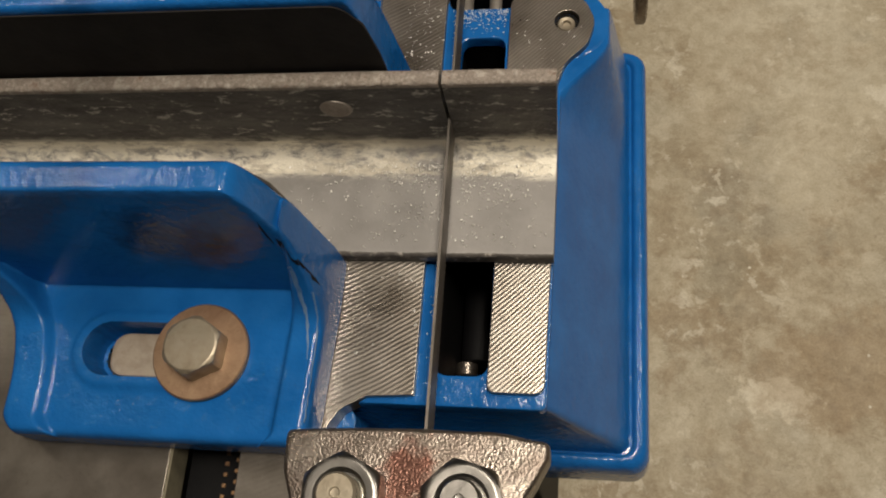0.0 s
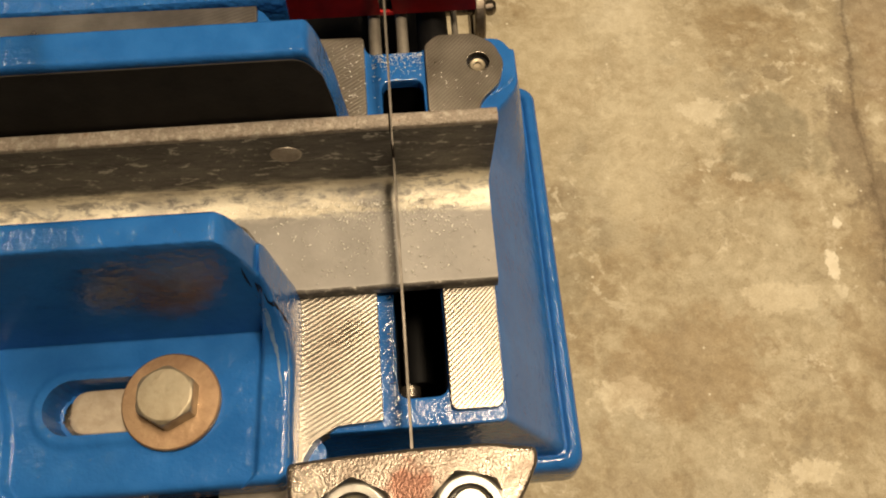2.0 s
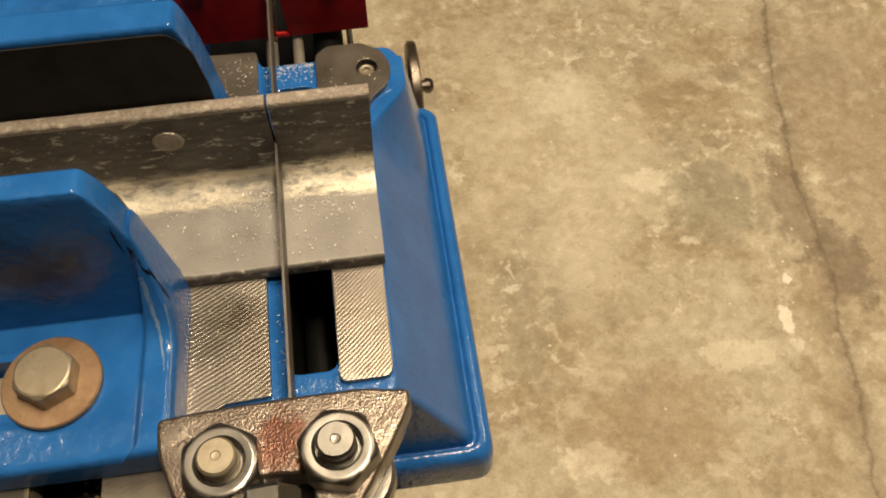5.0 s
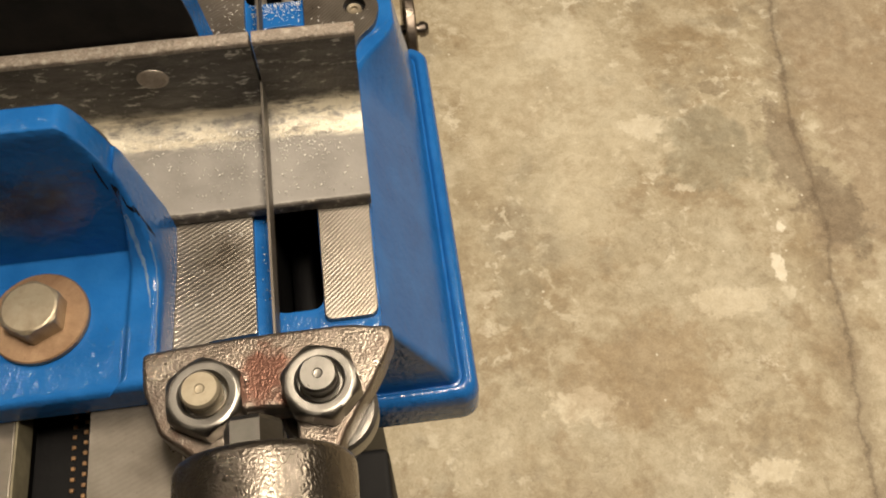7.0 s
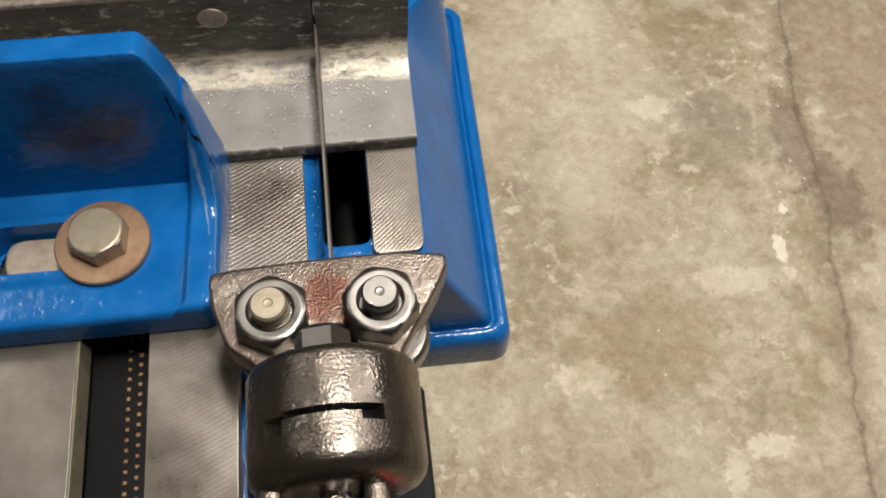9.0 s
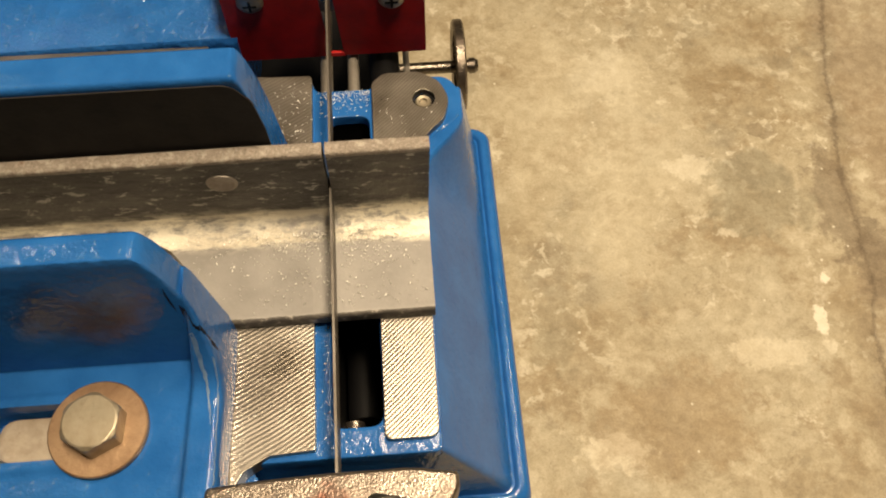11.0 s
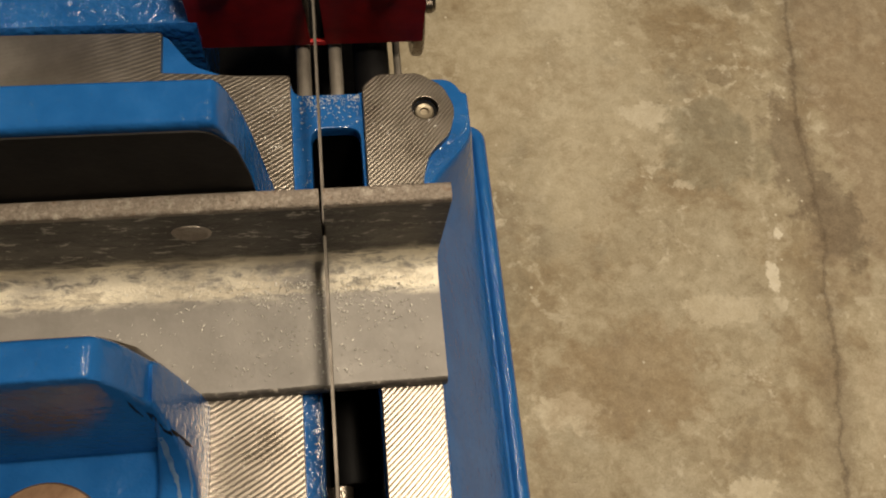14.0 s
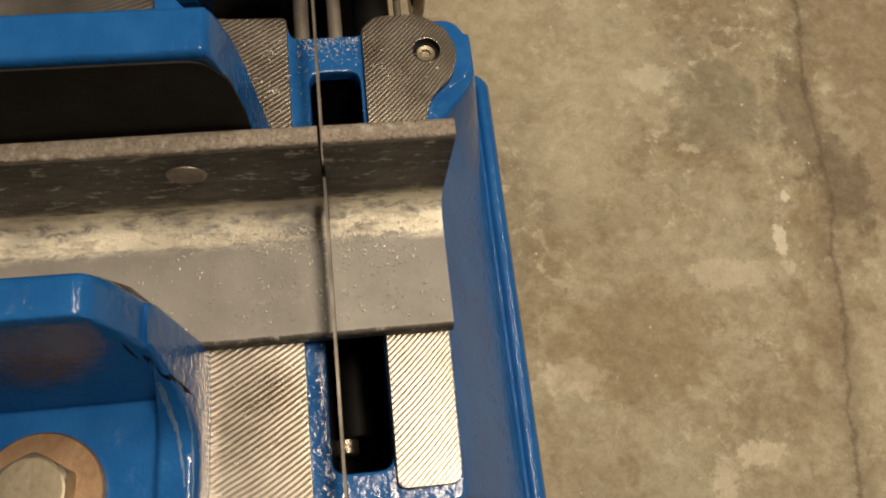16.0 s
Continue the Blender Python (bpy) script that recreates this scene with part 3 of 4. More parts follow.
    part("slot_floor", bm, BLACK, bed, "clamping slot bottom with its shade painted black")
    for x, shift in ((-117.6, 0.0), (-113.4, 1.6)):
        bm = bmesh.new()
        for i in range(56):
            y = -224 + 4 * i + shift
            box(bm, (x - 0.75, y, -21.1), (x + 0.75, y + 1.5, -20.1), 0.2, segments=1)
        part("rack_teeth", bm, RACK, bed, "row of fine rusty rack teeth in the slot")
    bm = bmesh.new()
    box(bm, (-130.95, -228, -13), (-130.2, 20, -0.5))
    part("rail_side", bm, RAIL_SIDE, bed, "oily grey side of the guide rail")
    # right slot side, blackened for shade in the same way
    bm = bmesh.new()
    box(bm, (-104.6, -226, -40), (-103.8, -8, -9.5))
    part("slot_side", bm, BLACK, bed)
    # screw sunk in the pad
    # black disc standing for the shade down the counterbore
    bm = bmesh.new()
    lathe(bm, [(4.95, -2.95), (4.9, -2.85), (0.1, -2.85)], (4.5, 153.5, 0), n=20)
    part("screw_hole", bm, BLACK, bed, "counterbore shade drawn as a black disc")
    bm = bmesh.new()
    lathe(bm, [(0.1, -2.5), (1.5, -2.5), (1.8, -1.3), (3.1, -1.1), (3.6, -1.6), (3.6, -2.8)], (4.2, 152.7, 0), n=20)
    part("socket_screw", bm, BOLT, bed, "bright socket screw sunk in the pad")
    # blue rear web of the casting, rising behind the fixed jaw
    bm = bmesh.new()
    sect = [(193, -3), (195, 0), (203, 1.5), (214, 3), (224, 5), (230, 8), (235, 14), (238, 24), (241, 42), (246, 66), (254, 110), (300, 115), (300, -60), (193, -60)]
    loops = [[(x, y, z) for y, z in sect] for x in (-330, -280, -230, -180, -140, -110, -92, -80)]
    loft(bm, loops)
    roughen(bm, 1.2, 25)
    part("rear_casting", bm, BLUE_CAST, bed, "rough textured blue casting")
    bm = bmesh.new()
    hex_nut(bm, -97, 229, 5, 21, 17, 20)
    part("casting_bolt", bm, CAST_DARK, bed, "dark oily hex bolt on the casting", 20)
    # lower neck of the blue casting behind the slot, black to paint in its shade
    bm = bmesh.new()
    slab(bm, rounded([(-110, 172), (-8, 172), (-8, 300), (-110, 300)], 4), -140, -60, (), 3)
    part("rear_neck", bm, BLACK, bed, "casting neck below the guard with its shade painted black")
    for x, r, m in ((-28, 2.8, ROD), (-41, 3.0, ROD), (-13, 7.5, BLACK), (-2, 1.6, ROD)):
        bm = bmesh.new()
        lathe(bm, [(r, 160 if x < 0 else 176), (r, 330)], (x, 0, -22 if x < -20 else -30), "y", 14)
        part("tie_rod", bm, m, bed, "plain steel rod under the guide")
    return bed


saw_bed()


def stand():
    st = thing("saw_stand", "black painted steel stand under the saw bed", "stand")
    bm = bmesh.new()
    box(bm, (-300, -300, -730), (-3, -31, -72), 3)
    part("stand_box", bm, BLACK, st)
    bm = bmesh.new()
    box(bm, (-300, 15, -730), (-20, 150, -97), 3)
    part("stand_leg", bm, BLACK, st)
    bm = bmesh.new()
    box(bm, (-260, 560, -730), (-110, 640, -300), 3)
    part("stand_leg", bm, BLACK, st)
    return st


stand()


# ---------------------------------------------------------------- the vise
def smax(a, b, r):
    """Greater of two heights with a fillet of about r between them."""
    h = max(0.0, min(1.0, 0.5 + 0.5 * (a - b) / r))
    return b + (a - b) * h + r * h * (1 - h)


def smin(a, b, r):
    return -smax(-a, -b, r)


def casting(bm, xl, xr, ys, height, nx, low, rim=2.5, drop=None):
    """A cast body over a plan between the lines x = xl(y) and xr(y): top surface, rounded rim and upright sides."""
    rows = []
    for y in ys:
        a, b = xl(y), xr(y)
        row = []
        for i in range(nx + 1):
            x = a + (b - a) * i / nx
            d = min(x - a, b - x, y - ys[0], ys[-1] - y)
            z = height(x, y)
            if d < rim:
                z -= rim - math.sqrt(max(0.0, rim * rim - (rim - d) ** 2))
            row.append((x, y, z))
        rows.append(row)
    if drop:
        rows = [[drop(*p) for p in row] for row in rows]
    grid = [[bm.verts.new(P(*p[:3])) for p in row] for row in rows]
    for j in range(len(grid) - 1):
        for i in range(nx):
            if drop and all(rows[b][a][3] for a, b in ((i, j), (i + 1, j), (i, j + 1), (i + 1, j + 1))):
                continue
            bm.faces.new((grid[j][i], grid[j][i + 1], grid[j + 1][i + 1], grid[j + 1][i]))
    loop = grid[0][:-1] + [r[-1] for r in grid[:-1]] + grid[-1][:0:-1] + [r[0] for r in grid[:0:-1]]
    foot = []
    for v in loop:
        w = bm.verts.new(v.co)
        w.co.z = BED_Z + low * 0.001
        foot.append(w)
    for i in range(len(loop)):
        bm.faces.new((loop[i - 1], loop[i], foot[i], foot[i - 1]))
    return bm


def front_jaw():
    jaw = thing("movable_vise_jaw", "blue cast iron movable vise jaw with chipped edges", "vise jaw")

    def left(y):
        return -189 - 24 * (max(0.0, y + 12) / 59) ** 2 + (6 * (1 - (y + 26) / 8) ** 2 if y < -18 else 0)

    def right(y):
        edge = -74.6 - 2.2 * max(0.0, (27 - y) / 53)
        return edge - (5 * ((-21 - y) / 5) ** 2 if y < -21 else 0)

    def height(x, y):
        foot = 15.0
        # upright plate, its ends sloping out to the foot
        end = smin(86.0, 9 + 7.6 * (right(47) + 1.2 - x), 52)
        end = smin(end, 9 + 6.5 * (x - left(47)), 30)
        wall = smin(end, 85.5 + (y - 33.0) * 24, 30)
        # webs at both ends run down from the plate to the front of the foot
        slope = 16.5 + 58 * max(0.0, min(1.0, (y - 9) / 27)) ** 2.3
        web_r = smin(slope, 11 + 7.0 * (x - (right(y) - 12.5)), 6)
        web_r = smin(web_r, 17 + 9.0 * (right(y) - x), 5)
        web_l = smin(slope, 11 + 5.0 * ((left(y) + 15) - x), 7)
        web_l = smin(web_l, 17 + 6.0 * (x - left(y)), 5)
        z = smax(foot, wall, 11)
        z = smax(z, web_r, 9)
        z = smax(z, web_l, 10)
        # raised border of the slot
        return z + 1.3 * max(0.0, min(1.0, (5.0 - slot_gap(x, y)) / 2.0)) * (1 if z < 22 else 0)

    def slot_gap(x, y):
        return math.hypot(x - max(-154.0, min(-122.0, x)), y - 5.7) - 10.0

    def drop(x, y, z):
        """Open the slot: its rim is drawn to a true outline, its inside falls away."""
        d = slot_gap(x, y)
        if -0.7 < d < 0.7:
            cx = max(-154.0, min(-122.0, x))
            s = 10.0 / max(0.01, math.hypot(x - cx, y - 5.7))
            return cx + (x - cx) * s, 5.7 + (y - 5.7) * s, z, False
        if d <= -0.7:
            return x, y, 3.0, d < -2.2
        return x, y, z, False
    ys = [-26 + 0.9 * i for i in range(67)] + [34.0 + 0.75 * i for i in range(16)]
    bm = bmesh.new()
    casting(bm, left, right, [min(y, 45.3) for y in ys], height, 150, 1.0, 3.4, drop)
    part("jaw_body", bm, JAW_BLUE, jaw, smooth=60)
    # bare face against the work
    bm = bmesh.new()
    slab(bm, rounded([(-200, 2), (-76, 2), (-78, 30), (-83, 66), (-90, 78), (-190, 78)], [0, 2, 4, 6, 6, 0], 3), 45.2, 46.9, (), 0, lambda x, z, y: P(x, y, z))
    part("jaw_face", bm, MILLED, jaw, "bare steel gripping face")
    # cracked filler and chipped paint where the web meets the plate
    rng = random.Random(3)

    def ribbon(name, points, width, material, label, lift):
        bm = bmesh.new()
        rail = []
        for n, (x, y) in enumerate(points):
            a, b = Vector(points[max(0, n - 1)]), Vector(points[min(len(points) - 1, n + 1)])
            side = Vector((-(b - a).y, (b - a).x)).normalized() * width(n / (len(points) - 1)) * rng.uniform(0.6, 1.3)
            x, y = x + rng.uniform(-0.25, 0.25), y + rng.uniform(-0.25, 0.25)
            ring = []
            for q, up in ((-1, -0.3), (-0.6, lift), (0.6, lift), (1, -0.3)):
                px, py = x + side.x * q, y + side.y * q
                ring.append(bm.verts.new(P(px, py, height(min(px, right(py) - 0.4), py) + up)))
            rail.append(ring)
        for r0, r1 in zip(rail, rail[1:]):
            for i in range(3):
                bm.faces.new((r0[i], r0[i + 1], r1[i + 1], r1[i]))
        part(name, bm, material, jaw, label)
    ribbon("paint_crack", [(-84.5 + 8.6 * t / 14, 32.5 - 5.0 * t / 14 - 0.8 * math.sin(t * 0.9)) for t in range(15)], lambda t: 0.45, BLACK, "black jagged crack in the paint", 0.15)
    ribbon("chipped_paint", [(-81.5 + 2.2 * t / 22, 28 - 24 * t / 22) for t in range(23)], lambda t: 1.1 * (1 - 0.75 * t), CHIPPED, "pale chipped paint edge", 0.12)
    ribbon("chipped_paint", [(-76.6 - 0.8 * t / 20, 24 - 42 * t / 20) for t in range(21)], lambda t: 0.3, CHIPPED, "pale chipped paint edge", 0.12)
    return jaw


front_jaw()


def clamp_bolt():
    bolt = thing("clamp_bolt", "tarnished hex bolt with a rusty washer in the jaw slot", "bolt")
    bm = bmesh.new()
    ring = [(17.2, 15.2), (17.4, 15.6), (17.4, 17.6), (16.9, 18.1), (6, 18.3), (6, 15.2)]
    lathe(bm, ring, (-118.5, 5.2, 0), n=48)
    part("washer", bm, RUST, bolt, "rusty brown steel washer")
    bm = bmesh.new()
    loops = []
    for z, cap in ((18.2, 1.2), (24.8, 1.2), (26.0, 1.08), (26.6, 1.0), (26.9, 0.93), (27.0, 0.5)):
        loop = []
        for i in range(72):
            a = radians(5 * i)
            d = (a - radians(57) + math.pi / 6) % (math.pi / 3) - math.pi / 6
            rr = min(9.6 / math.cos(d), 9.6 * cap)
            loop.append((-118.5 + rr * math.cos(a), 5.2 + rr * math.sin(a), z))
        loops.append(loop)
    loft(bm, loops)
    part("bolt_head", bm, BOLT, bolt, smooth=20)
    bm = bmesh.new()
    slab(bm, rounded([(-157, -2.6), (-108, -2.6), (-108, 13.8), (-157, 13.8)], [7, 0, 0, 7], 6), -40, 9, (), 1.2)
    part("clamp_nut", bm, BLOCK, bolt, "worn steel clamping block in the slot")
    return bolt


clamp_bolt()


def rear_jaw():
    jaw = thing("fixed_vise_jaw", "blue cast iron fixed vise jaw with a dark facing", "vise jaw")

    def height(x, y):
        end = smin(88.5, 10 + 10.5 * (-50 - x), 40)
        wall = smin(end, 88.5 + (113 - y) * 11, 20)
        foot = smin(smin(17.0, 3 + 2.2 * (-74 - 0.5 * (y - 112) - x), 6), 3 + 2.0 * (166 - y), 5)
        return smax(wall, max(foot, 1.2), 8)
    bm = bmesh.new()
    ys = [98.0 + 0.75 * i for i in range(24)] + [116.0 + 1.6 * i for i in range(33)]
    casting(bm, lambda y: -330.0, lambda y: -49.5 - 24 * max(0.0, min(1.0, (y - 113) / 5)), ys, height, 200, 0.8, 2.2)
    part("jaw_body", bm, BLUE, jaw, smooth=60)
    bm = bmesh.new()
    prof = rounded([(-330, 1), (-52, 1), (-54.5, 60), (-56.5, 76), (-62, 85.6), (-330, 86.2)], [0, 2, 6, 8, 8, 0], 5)
    slab(bm, prof, -98.3, -97.4, (), 0, lambda x, z, y: P(x, -y, z))
    part("jaw_facing", bm, BLACK_FACE, jaw, "flat dark steel facing plate")
    return jaw


rear_jaw()


# ---------------------------------------------------------------- the workpiece
def angle_iron():
    work = thing("angle_iron", "weathered grey steel angle iron being sawn through", "angle iron")
    full = rounded([(47, 0.2), (96.4, 0.2), (96.4, 53), (90.2, 53), (90.2, 6.6), (47, 6.6)], [0.8, 1, 2.2, 1.6, 8, 2], 5)
    low = rounded([(47, 0.2), (96.4, 0.2), (96.4, 17), (90.2, 17), (90.2, 6.6), (47, 6.6)], [0.8, 1, 0, 0, 8, 2], 5)
    bm = bmesh.new()

    def run(profile, x0, x1, n, jag=0.0):
        loops = []
        for i in range(n + 1):
            x = x0 + (x1 - x0) * i / n
            loop = []
            for y, z in profile:
                w = noise.noise_vector(Vector((x * 0.05, y * 0.11, z * 0.11)))
                end = jag * (0.03 * (z - 6) if z > 7 else 0) if i == n else 0
                loop.append((x + end, y + 0.22 * w.x, z + 0.22 * w.y))
            loops.append(loop)
        loft(bm, loops)
    run(full, -330, -35.6, 90)
    run(low, -35.6, -34.4, 1)
    run(full, -34.4, 2.4, 14, 1.0)
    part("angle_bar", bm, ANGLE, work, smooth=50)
    bm = bmesh.new()
    lathe(bm, [(5.8, 0), (5.5, 0.6), (4.7, 0.9), (3.9, 0.45), (0.1, 0.35)], (0, 0, 0), n=28)
    for v in bm.verts:
        p = (v.co - Vector((0, 0, BED_Z))) * 1000
        v.co = P(-74.5 + p.x * 1.05, 90.4 - p.z, 38 + p.y * 0.95)
    part("plug_weld", bm, ANGLE_EDGE, work, "flat round burr on the upright leg")
    bm = bmesh.new()
    lathe(bm, [(8.5, 6.7), (8.3, 6.95), (4.2, 7.05), (3.6, 6.9), (0.1, 6.9)], (-194, 80, 0), n=28)
    part("bolt_hole_rim", bm, ZINC, work, "pale deposit round a bolt hole")
    # the hole's shade, a black disc laid on the solid leg
    bm = bmesh.new()
    lathe(bm, [(3.1, 7.10), (2.9, 7.16), (0.1, 7.16)], (-194, 80, 0), n=24)
    part("bolt_hole", bm, BLACK, work, "drilled hole drawn as a black shade disc")
    return work


angle_iron()


# ---------------------------------------------------------------- the band and its guides
def saw_band():
    band = thing("saw_band", "thin toothed steel saw band running through the kerf", "saw blade")
    pitch, y0, y1 = 2.5, -70, 262
    top, low = 30.0, 17.4
    side = lambda y, z, x: P(-35.3 + x, y, z + 0.04 * (y - 90))
    bm = bmesh.new()
    slab(bm, [(y1, top), (y0, top), (y0, low + 1.5), (y1, low + 1.5)], 0, 0.9, (), 0, side)
    part("band_back", bm, BLADE, band, smooth=20)
    bm = bmesh.new()
    for i in range(int((y1 - y0) / pitch)):
        y = y0 + i * pitch
        slab(bm, [(y + pitch, low + 1.5), (y, low + 1.5), (y + 0.9 * pitch, low)], 0.02, 0.88, (), 0, side)
    part("band_teeth", bm, BLADE, band, "fine cutting teeth", 20)
    return band


saw_band()


def guide(name, label, shift_y, turn, material, dz=0.0):
    """Blade guide: bracket plate with two bearing studs, nuts and bearings."""
    g = thing(name, label, "blade guide")
    plate = [(-74.5, -24), (-54, -22.8), (-31, -22.2), (-12, -22), (5, -24.5), (5, -29), (1.5, -36), (-6, -48), (-12, -57), (-16, -66), (-27, -66), (-27, -50), (-30, -47.5), (-42, -46.8), (-45, -49), (-45, -64), (-58, -60), (-69, -51), (-74, -36)]
    if turn:
        plate = [(-70 - x, -(y + 46)) for x, y in plate]
    else:
        plate = [(x, y + 46) for x, y in plate]
    bm = bmesh.new()
    slab(bm, rounded([(x, y + shift_y) for x, y in plate], [2.5, 4, 4, 4, 2, 4, 8, 8, 6, 3, 2, 2, 2, 2, 2, 3, 6, 6, 8], 3), 31 + dz, 43 + dz, (), 1.5, segments=3)
    bmesh.ops.subdivide_edges(bm, edges=[e for e in bm.edges if e.calc_length() > 0.006], cuts=2, use_grid_fill=True)
    roughen(bm, 0.35, 160)
    part("bracket", bm, material, g)
    for x, t, h in ((-53, 2, 57.6), (-18.2, 15, 58.4)):
        ny = shift_y + (2.2 if not turn else -1)
        bm = bmesh.new()
        hex_nut(bm, x, ny, 43 + dz, 53 + dz, 22.3, t)
        part("hex_nut", bm, NUT, g, "worn plated hex nut", 32)
        bm = bmesh.new()
        lathe(bm, [(5.9, 47), (5.9, 52.6), (5.5, 53.0), (5.9, 53.4), (5.5, 53.8), (5.9, 54.2), (5.5, 54.6), (5.9, 55.0), (5.9, h - 0.8), (5.2, h), (1.6, h), (1.3, h - 0.3), (0.1, h - 0.4)], (x, ny, dz), n=28)
        part("stud", bm, BOLT if x < -40 else NUT, g)
        bm = bmesh.new()
        lathe(bm, [(6, 16), (14.6, 16), (15.9, 17), (15.9, 25), (14.6, 26), (12.6, 26), (12.4, 25.4), (9.2, 25.4), (9, 26), (6, 26)], (x, ny, dz), n=36)
        part("ball_bearing", bm, NUT, g, "steel ball bearing against the band")
        bm = bmesh.new()
        lathe(bm, [(6, 15), (8, 15), (8, 33.5), (6, 33.5)], (x, ny, dz), n=20)
        part("bearing_spacer", bm, BOLT, g)
    return g


front = guide("front_blade_guide", "bare cast iron blade guide with two nuts", -46.5, 0, GUIDE_IRON)


def guide_arm():
    arm = thing("guide_arm", "dark cast iron guide arm with a split clamp", "guide arm")
    cx, cz, r = -34.2, 59.5, 25.3
    # collar with a stepped clamping cut across its top
    stations = [(-69.5, r - 3.5), (-70.0, r - 1.6), (-70.9, r - 0.5), (-72.5, r), (-76, r), (-80, r), (-84, r), (-87.5, r), (-88.5, r), (-89.5, r), (-92, r), (-94, r),
                (-97, r), (-99.5, r), (-102, r - 0.6), (-104, r - 2.2), (-105.6, r - 5.5), (-106, r - 9)]

    def in_cut(a, y):
        return (-45 < a < -30 and -94 < y < -88.5) or (-30 < a < 20 and -89.5 < y < -87.5) or (20 < a < 35 and -92 < y < -87.5)

    def ring_point(a, y, q):
        w = noise.noise(Vector((a * 0.08, y * 0.15, 0))) * 0.25
        return P(cx + (q + w) * math.sin(radians(a)), y, cz + (q + w) * math.cos(radians(a)))
    bm = bmesh.new()
    turn = list(range(-180, 180, 5))
    outer = [[bm.verts.new(ring_point(a, y, q)) for a in turn] for y, q in stations]
    for m in range(len(stations) - 1):
        for n in range(72):
            if not in_cut(turn[n] + 2.5, (stations[m][0] + stations[m + 1][0]) / 2):
                bm.faces.new((outer[m][n], outer[m][(n + 1) % 72], outer[m + 1][(n + 1) % 72], outer[m + 1][n]))
    bm.faces.new(outer[0])
    bm.faces.new(outer[-1])
    rim = [e for e in bm.edges if e.is_boundary]
    sunk = bmesh.ops.extrude_edge_only(bm, edges=rim)["geom"]
    for v in [g for g in sunk if isinstance(g, bmesh.types.BMVert)]:
        p = (v.co - P(cx, 0, cz)) * 1000
        f = (r - 7) / math.hypot(p.x, p.z)
        v.co = P(cx + p.x * f, p.y, cz + p.z * f)
    part("clamp_collar", bm, CAST_DARK, arm, smooth=40)
    # black core that gives the clamping cut its shade
    bm = bmesh.new()
    lathe(bm, [(r - 6, -80), (r - 6, -97)], (cx, 0, cz), "y", 40, True)
    part("clamp_bore", bm, BLACK, arm, "bore inside the collar with its shade painted black")
    # arm body with two flanges
    bm = bmesh.new()
    box(bm, (-52, -300, 34), (-23, -104.5, 58), 3)
    roughen(bm, 0.3, 140)
    part("arm_body", bm, CAST_OILY, arm)
    for x0, x1 in ((-56, -49), (-27.5, -20.5)):
        bm = bmesh.new()
        prof = rounded([(x0, -300), (x1, -300), (x1, -132), (x1 + (3 if x0 < -40 else -1), -125), (x1, -115), (x1, -103.5), (x0, -103.5), (x0, -116), (x0 + 2, -126), (x0, -133)], 1.5, 3)
        slab(bm, prof, 32, 70, (), 2)
        part("arm_flange", bm, CAST_OILY, arm)
    bm = bmesh.new()
    lathe(bm, [(4.4, 56), (4.4, 61.5), (3.8, 62.6), (2.6, 62.9), (2.2, 62.0), (0.1, 61.8)], (-35, -108.6, 0), n=24)
    part("set_screw", bm, CAST_DARK, arm, "small dark set screw")
    # hex head standing out of the collar's end, between the nuts
    bm = bmesh.new()
    loft(bm, [[(-36.2 + x * q, y, 66 + z * q) for x, z in hexagon(8.4, 8)] for y, q in ((-72, 1), (-60.6, 1), (-59.4, 0.9))])
    part("hex_screw", bm, NUT, arm, "tarnished hex head of the clamp screw", 20)
    bm = bmesh.new()
    box(bm, (-54, -72, 22), (-16, -60, 34), 2)
    part("arm_nose", bm, CAST_DARK, arm)
    return arm


guide_arm()


def red_lever():
    lev = thing("red_guard_tab", "bright red sheet metal tab with a grey tag", "guard tab")
    bm = bmesh.new()
    slab(bm, rounded([(-20, -115), (-12, -118), (-11, -220), (-19, -220)], 1.5), 20, 45, (), 1)
    part("tab", bm, RED_BRIGHT, lev)
    bm = bmesh.new()
    box(bm, (-18, -116, 26), (-14.8, -108, 36), 0.6)
    part("tag", bm, STEEL_GREY, lev, "small grey tag")
    return lev


red_lever()

rear = guide("rear_blade_guide", "brown cast iron rear blade guide with two nuts", 221, 1, CAST, -8.0)


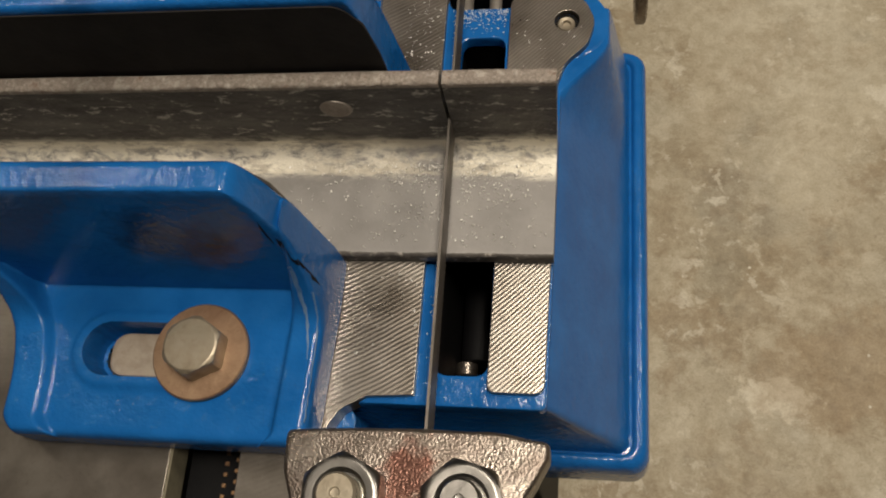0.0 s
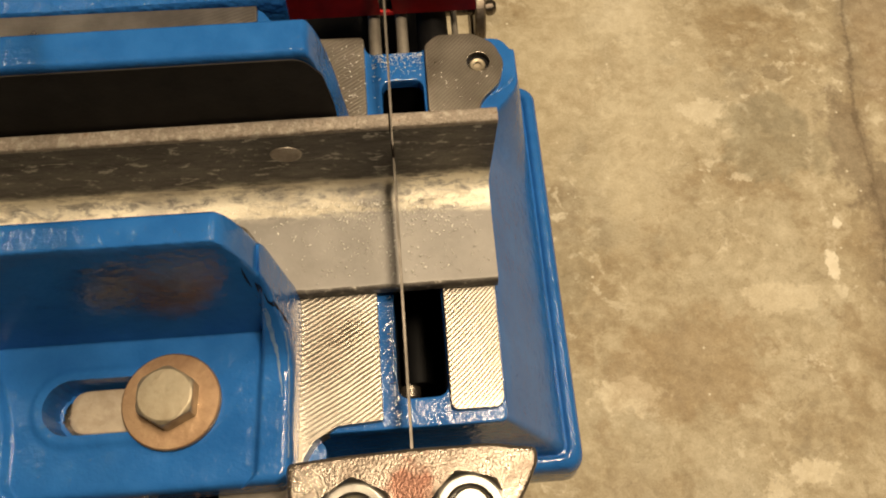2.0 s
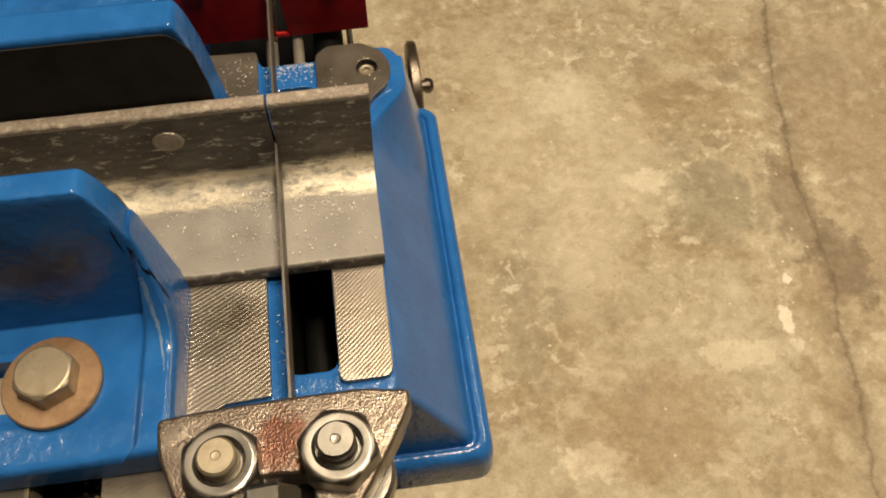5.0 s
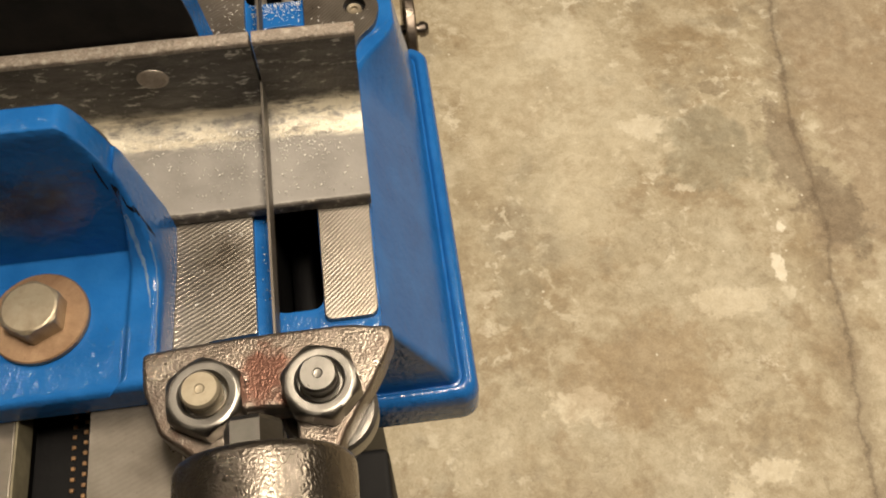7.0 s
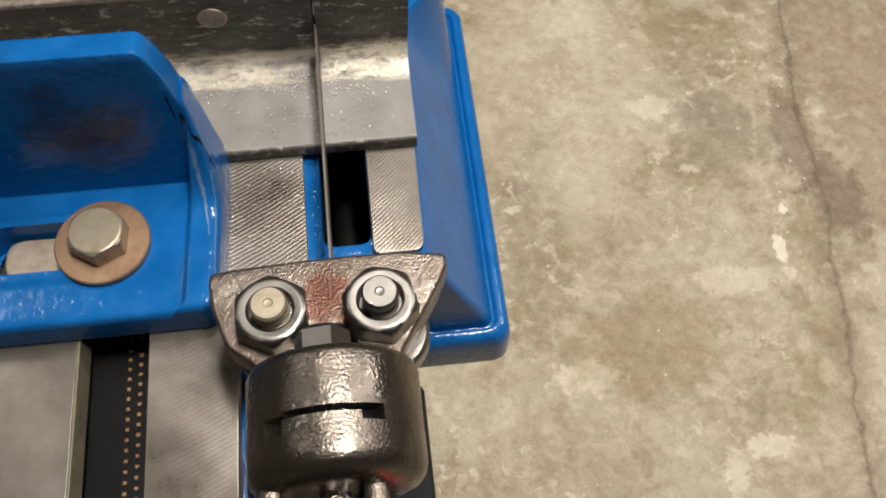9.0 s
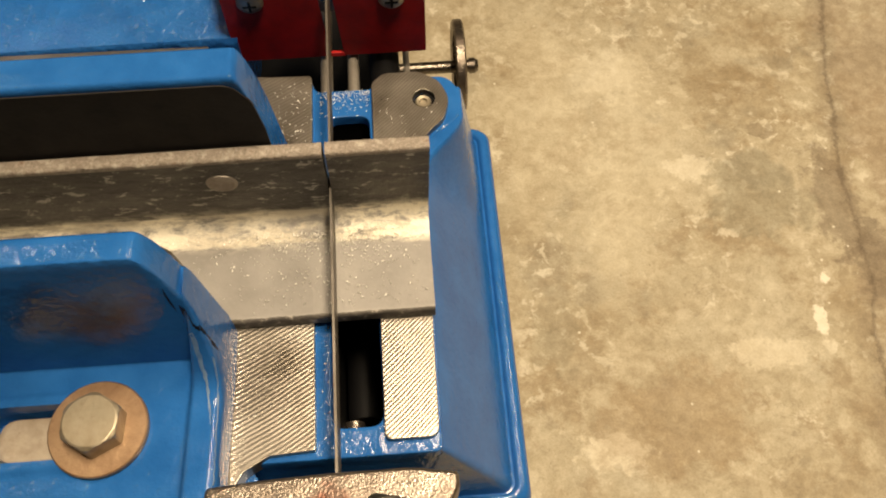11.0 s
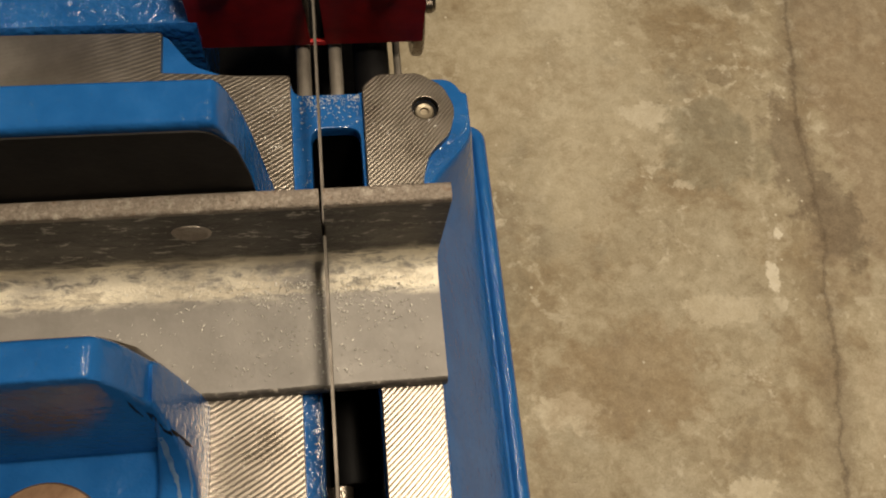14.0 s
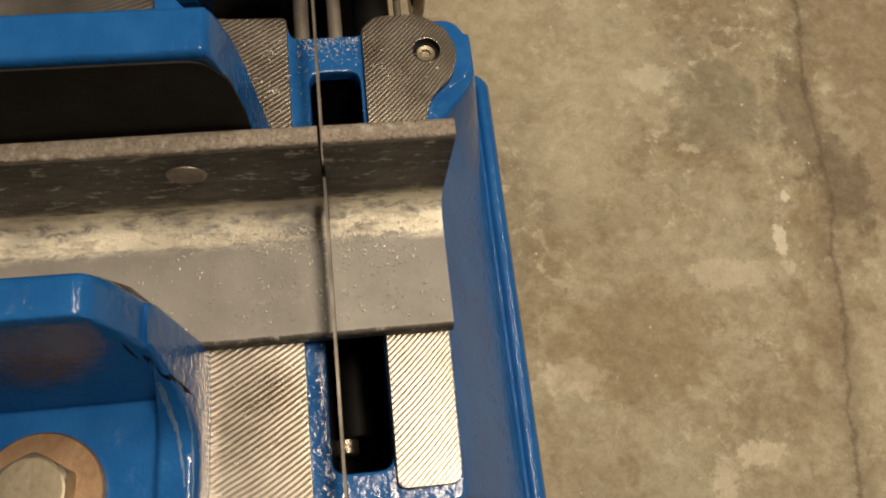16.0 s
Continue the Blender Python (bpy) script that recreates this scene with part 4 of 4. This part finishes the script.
def red_guard():
    g = thing("blade_guard", "dark red bent sheet metal guard over the rear guide", "blade guard")
    Y = 195
    side = lambda x, z, y: P(x, Y + y, z)
    bm = bmesh.new()
    slab(bm, rounded([(-83, -16.5), (-37.5, -16.5), (-41, 34), (-83, 34)], [1, 0.5, 0.5, 1]), 0, 1.6, (), 0.3, side)
    part("front_panel", bm, RED, g)
    bm = bmesh.new()
    slab(bm, rounded([(-31.5, -16.5), (8, -16.5), (8, 34), (-34, 34)], [0.5, 1, 1, 0.5]), 0, 1.6, (), 0.3, side)
    part("front_panel", bm, RED, g)
    bm = bmesh.new()
    box(bm, (-38, Y, -17.2), (-31, Y + 1.6, -14.5), 0.3)
    part("lower_bridge", bm, RED_BRIGHT, g)
    bm = bmesh.new()
    box(bm, (-42, Y + 1.8, 12), (-32, Y + 4, 34.5), 0.4)
    part("slot_pad", bm, CAST_DARK, g, "dark steel wear pad in the slot")
    for x0, x1 in ((-83, -81.4), (6.4, 8)):
        bm = bmesh.new()
        slab(bm, rounded([(0, -16.5), (58, -16.5), (58, 72), (36, 70), (8, 38), (0, 34)], [0, 2, 3, 6, 4, 0]), x0, x1, (), 0.3, lambda y, z, x: P(x, Y + 1.7 + y, z))
        part("side_panel", bm, RED, g)
    for x, z in ((-70, 22.5), (-7, 20.5)):
        bm = bmesh.new()
        lathe(bm, [(6.2, 0.2), (6.0, -0.8), (4.6, -2.4), (2.5, -3.1), (0.1, -3.2)], (x, Y, z), "y", 28)
        screw = part("pan_screw", bm, CHROME, g, "dull plated cross head screw")
        # black bars on the head paint the shade of its cross recess
        bm = bmesh.new()
        box(bm, (x - 3, Y - 3.3, z - 0.6), (x + 3, Y - 2.6, z + 0.6))
        box(bm, (x - 0.6, Y - 3.35, z - 3), (x + 0.6, Y - 2.65, z + 3))
        part("cross_slot", bm, BLACK, screw)
    return g


red_guard()


def saw_bow():
    """The blue frame of the saw head, sloping up towards the front."""
    bow = thing("saw_head_frame", "smooth blue painted arm of the saw head", "saw frame")
    bm = bmesh.new()
    base, way = Vector((-103.5, 36.5, 217)), Vector((0.266, -0.85, 0.45)) * 0.6
    loops = []
    for d in (-190, -120, -60, 0, 60, 100):
        p = base + way * d
        loops.append([(p.x, p.y, p.z), (p.x - 0.5, p.y + 3, p.z + 5), (p.x - 5, p.y + 3, p.z + 5), (p.x - 5, p.y - 2, p.z - 4), (p.x - 1, p.y - 2, p.z - 4)])
    loft(bm, loops)
    part("bow_beam", bm, BLUE, bow)
    return bow


saw_bow()


def far_wheel():
    w = thing("stand_wheel", "small grey wheel on an axle beside the stand", "wheel")
    c = (61, 574, -490)
    bm = bmesh.new()
    lathe(bm, [(40, -4), (50, -6), (53, -4), (53, 4), (50, 6), (40, 4)], c, "x", 40, False)
    part("tyre", bm, CAST, w)
    bm = bmesh.new()
    lathe(bm, [(41, -1.5), (41, 1.5)], c, "x", 32)
    part("disc", bm, CAST_DARK, w)
    bm = bmesh.new()
    lathe(bm, [(7, -190), (7, 12), (9, 12), (9, 18), (6, 22)], c, "x", 20)
    part("axle", bm, CAST_DARK, w)
    return w


far_wheel()


# ---------------------------------------------------------------- sawdust of steel
def chips():
    rng = random.Random(5)
    bm = bmesh.new()

    def chip(x, y, z, size=1.0):
        a, s = rng.uniform(0, 6.3), rng.choice((0.3, 0.35, 0.4, 0.55, 0.75)) * size
        z += 0.25
        ux, uy = math.cos(a) * s, math.sin(a) * s
        w = rng.uniform(0.2, 0.45)
        t = rng.uniform(-0.25, 0.35)
        vs = [bm.verts.new(P(*q)) for q in ((x - ux, y - uy, z), (x - uy * w, y + ux * w, z + 0.25), (x + ux, y + uy, z + 0.15 + t * 0.4), (x + uy * w, y - ux * w, z + 0.1), (x, y, z + 0.5))]
        for i in range(4):
            bm.faces.new((vs[i], vs[(i + 1) % 4], vs[4]))
    for _ in range(700):
        x = -35 + rng.gauss(0, 21)
        y = rng.uniform(52, 86) if rng.random() < 0.35 else 84 - abs(rng.gauss(0, 6))
        if x < 1 and abs(x + 35) > 1.2:
            chip(x, y, 6.9 if y < 82 else 7.6, 1.0)
    for _ in range(170):
        x, y = rng.choice(((rng.uniform(-62, -45), rng.uniform(104, 166)), (rng.uniform(-16, 12), rng.uniform(104, 164)), (rng.uniform(-62, -46), rng.uniform(104, 166))))
        if not (x > 2 and y < 140):
            chip(x, y, 0.1, 0.95)
    for _ in range(40):
        chip(rng.uniform(-68, -46), rng.uniform(6, 44), 0.1)
    for _ in range(300):
        chip(rng.uniform(-43, -20), 162 - abs(rng.gauss(0, 5)), -2.9, 0.8)
    for _ in range(60):
        chip(rng.uniform(-42.5, -39.5), rng.uniform(10, 140), -2.9)
    for _ in range(150):
        chip(rng.uniform(-110, -2), rng.uniform(50, 84), 6.8, 0.95)
    ob = finish("steel_chips", bm, CHIP_GLINT, None, "fine steel chips scattered by the saw, glint painted white", 0)
    return tagged(ob, "", "metal chips", "", "stuff")


chips()
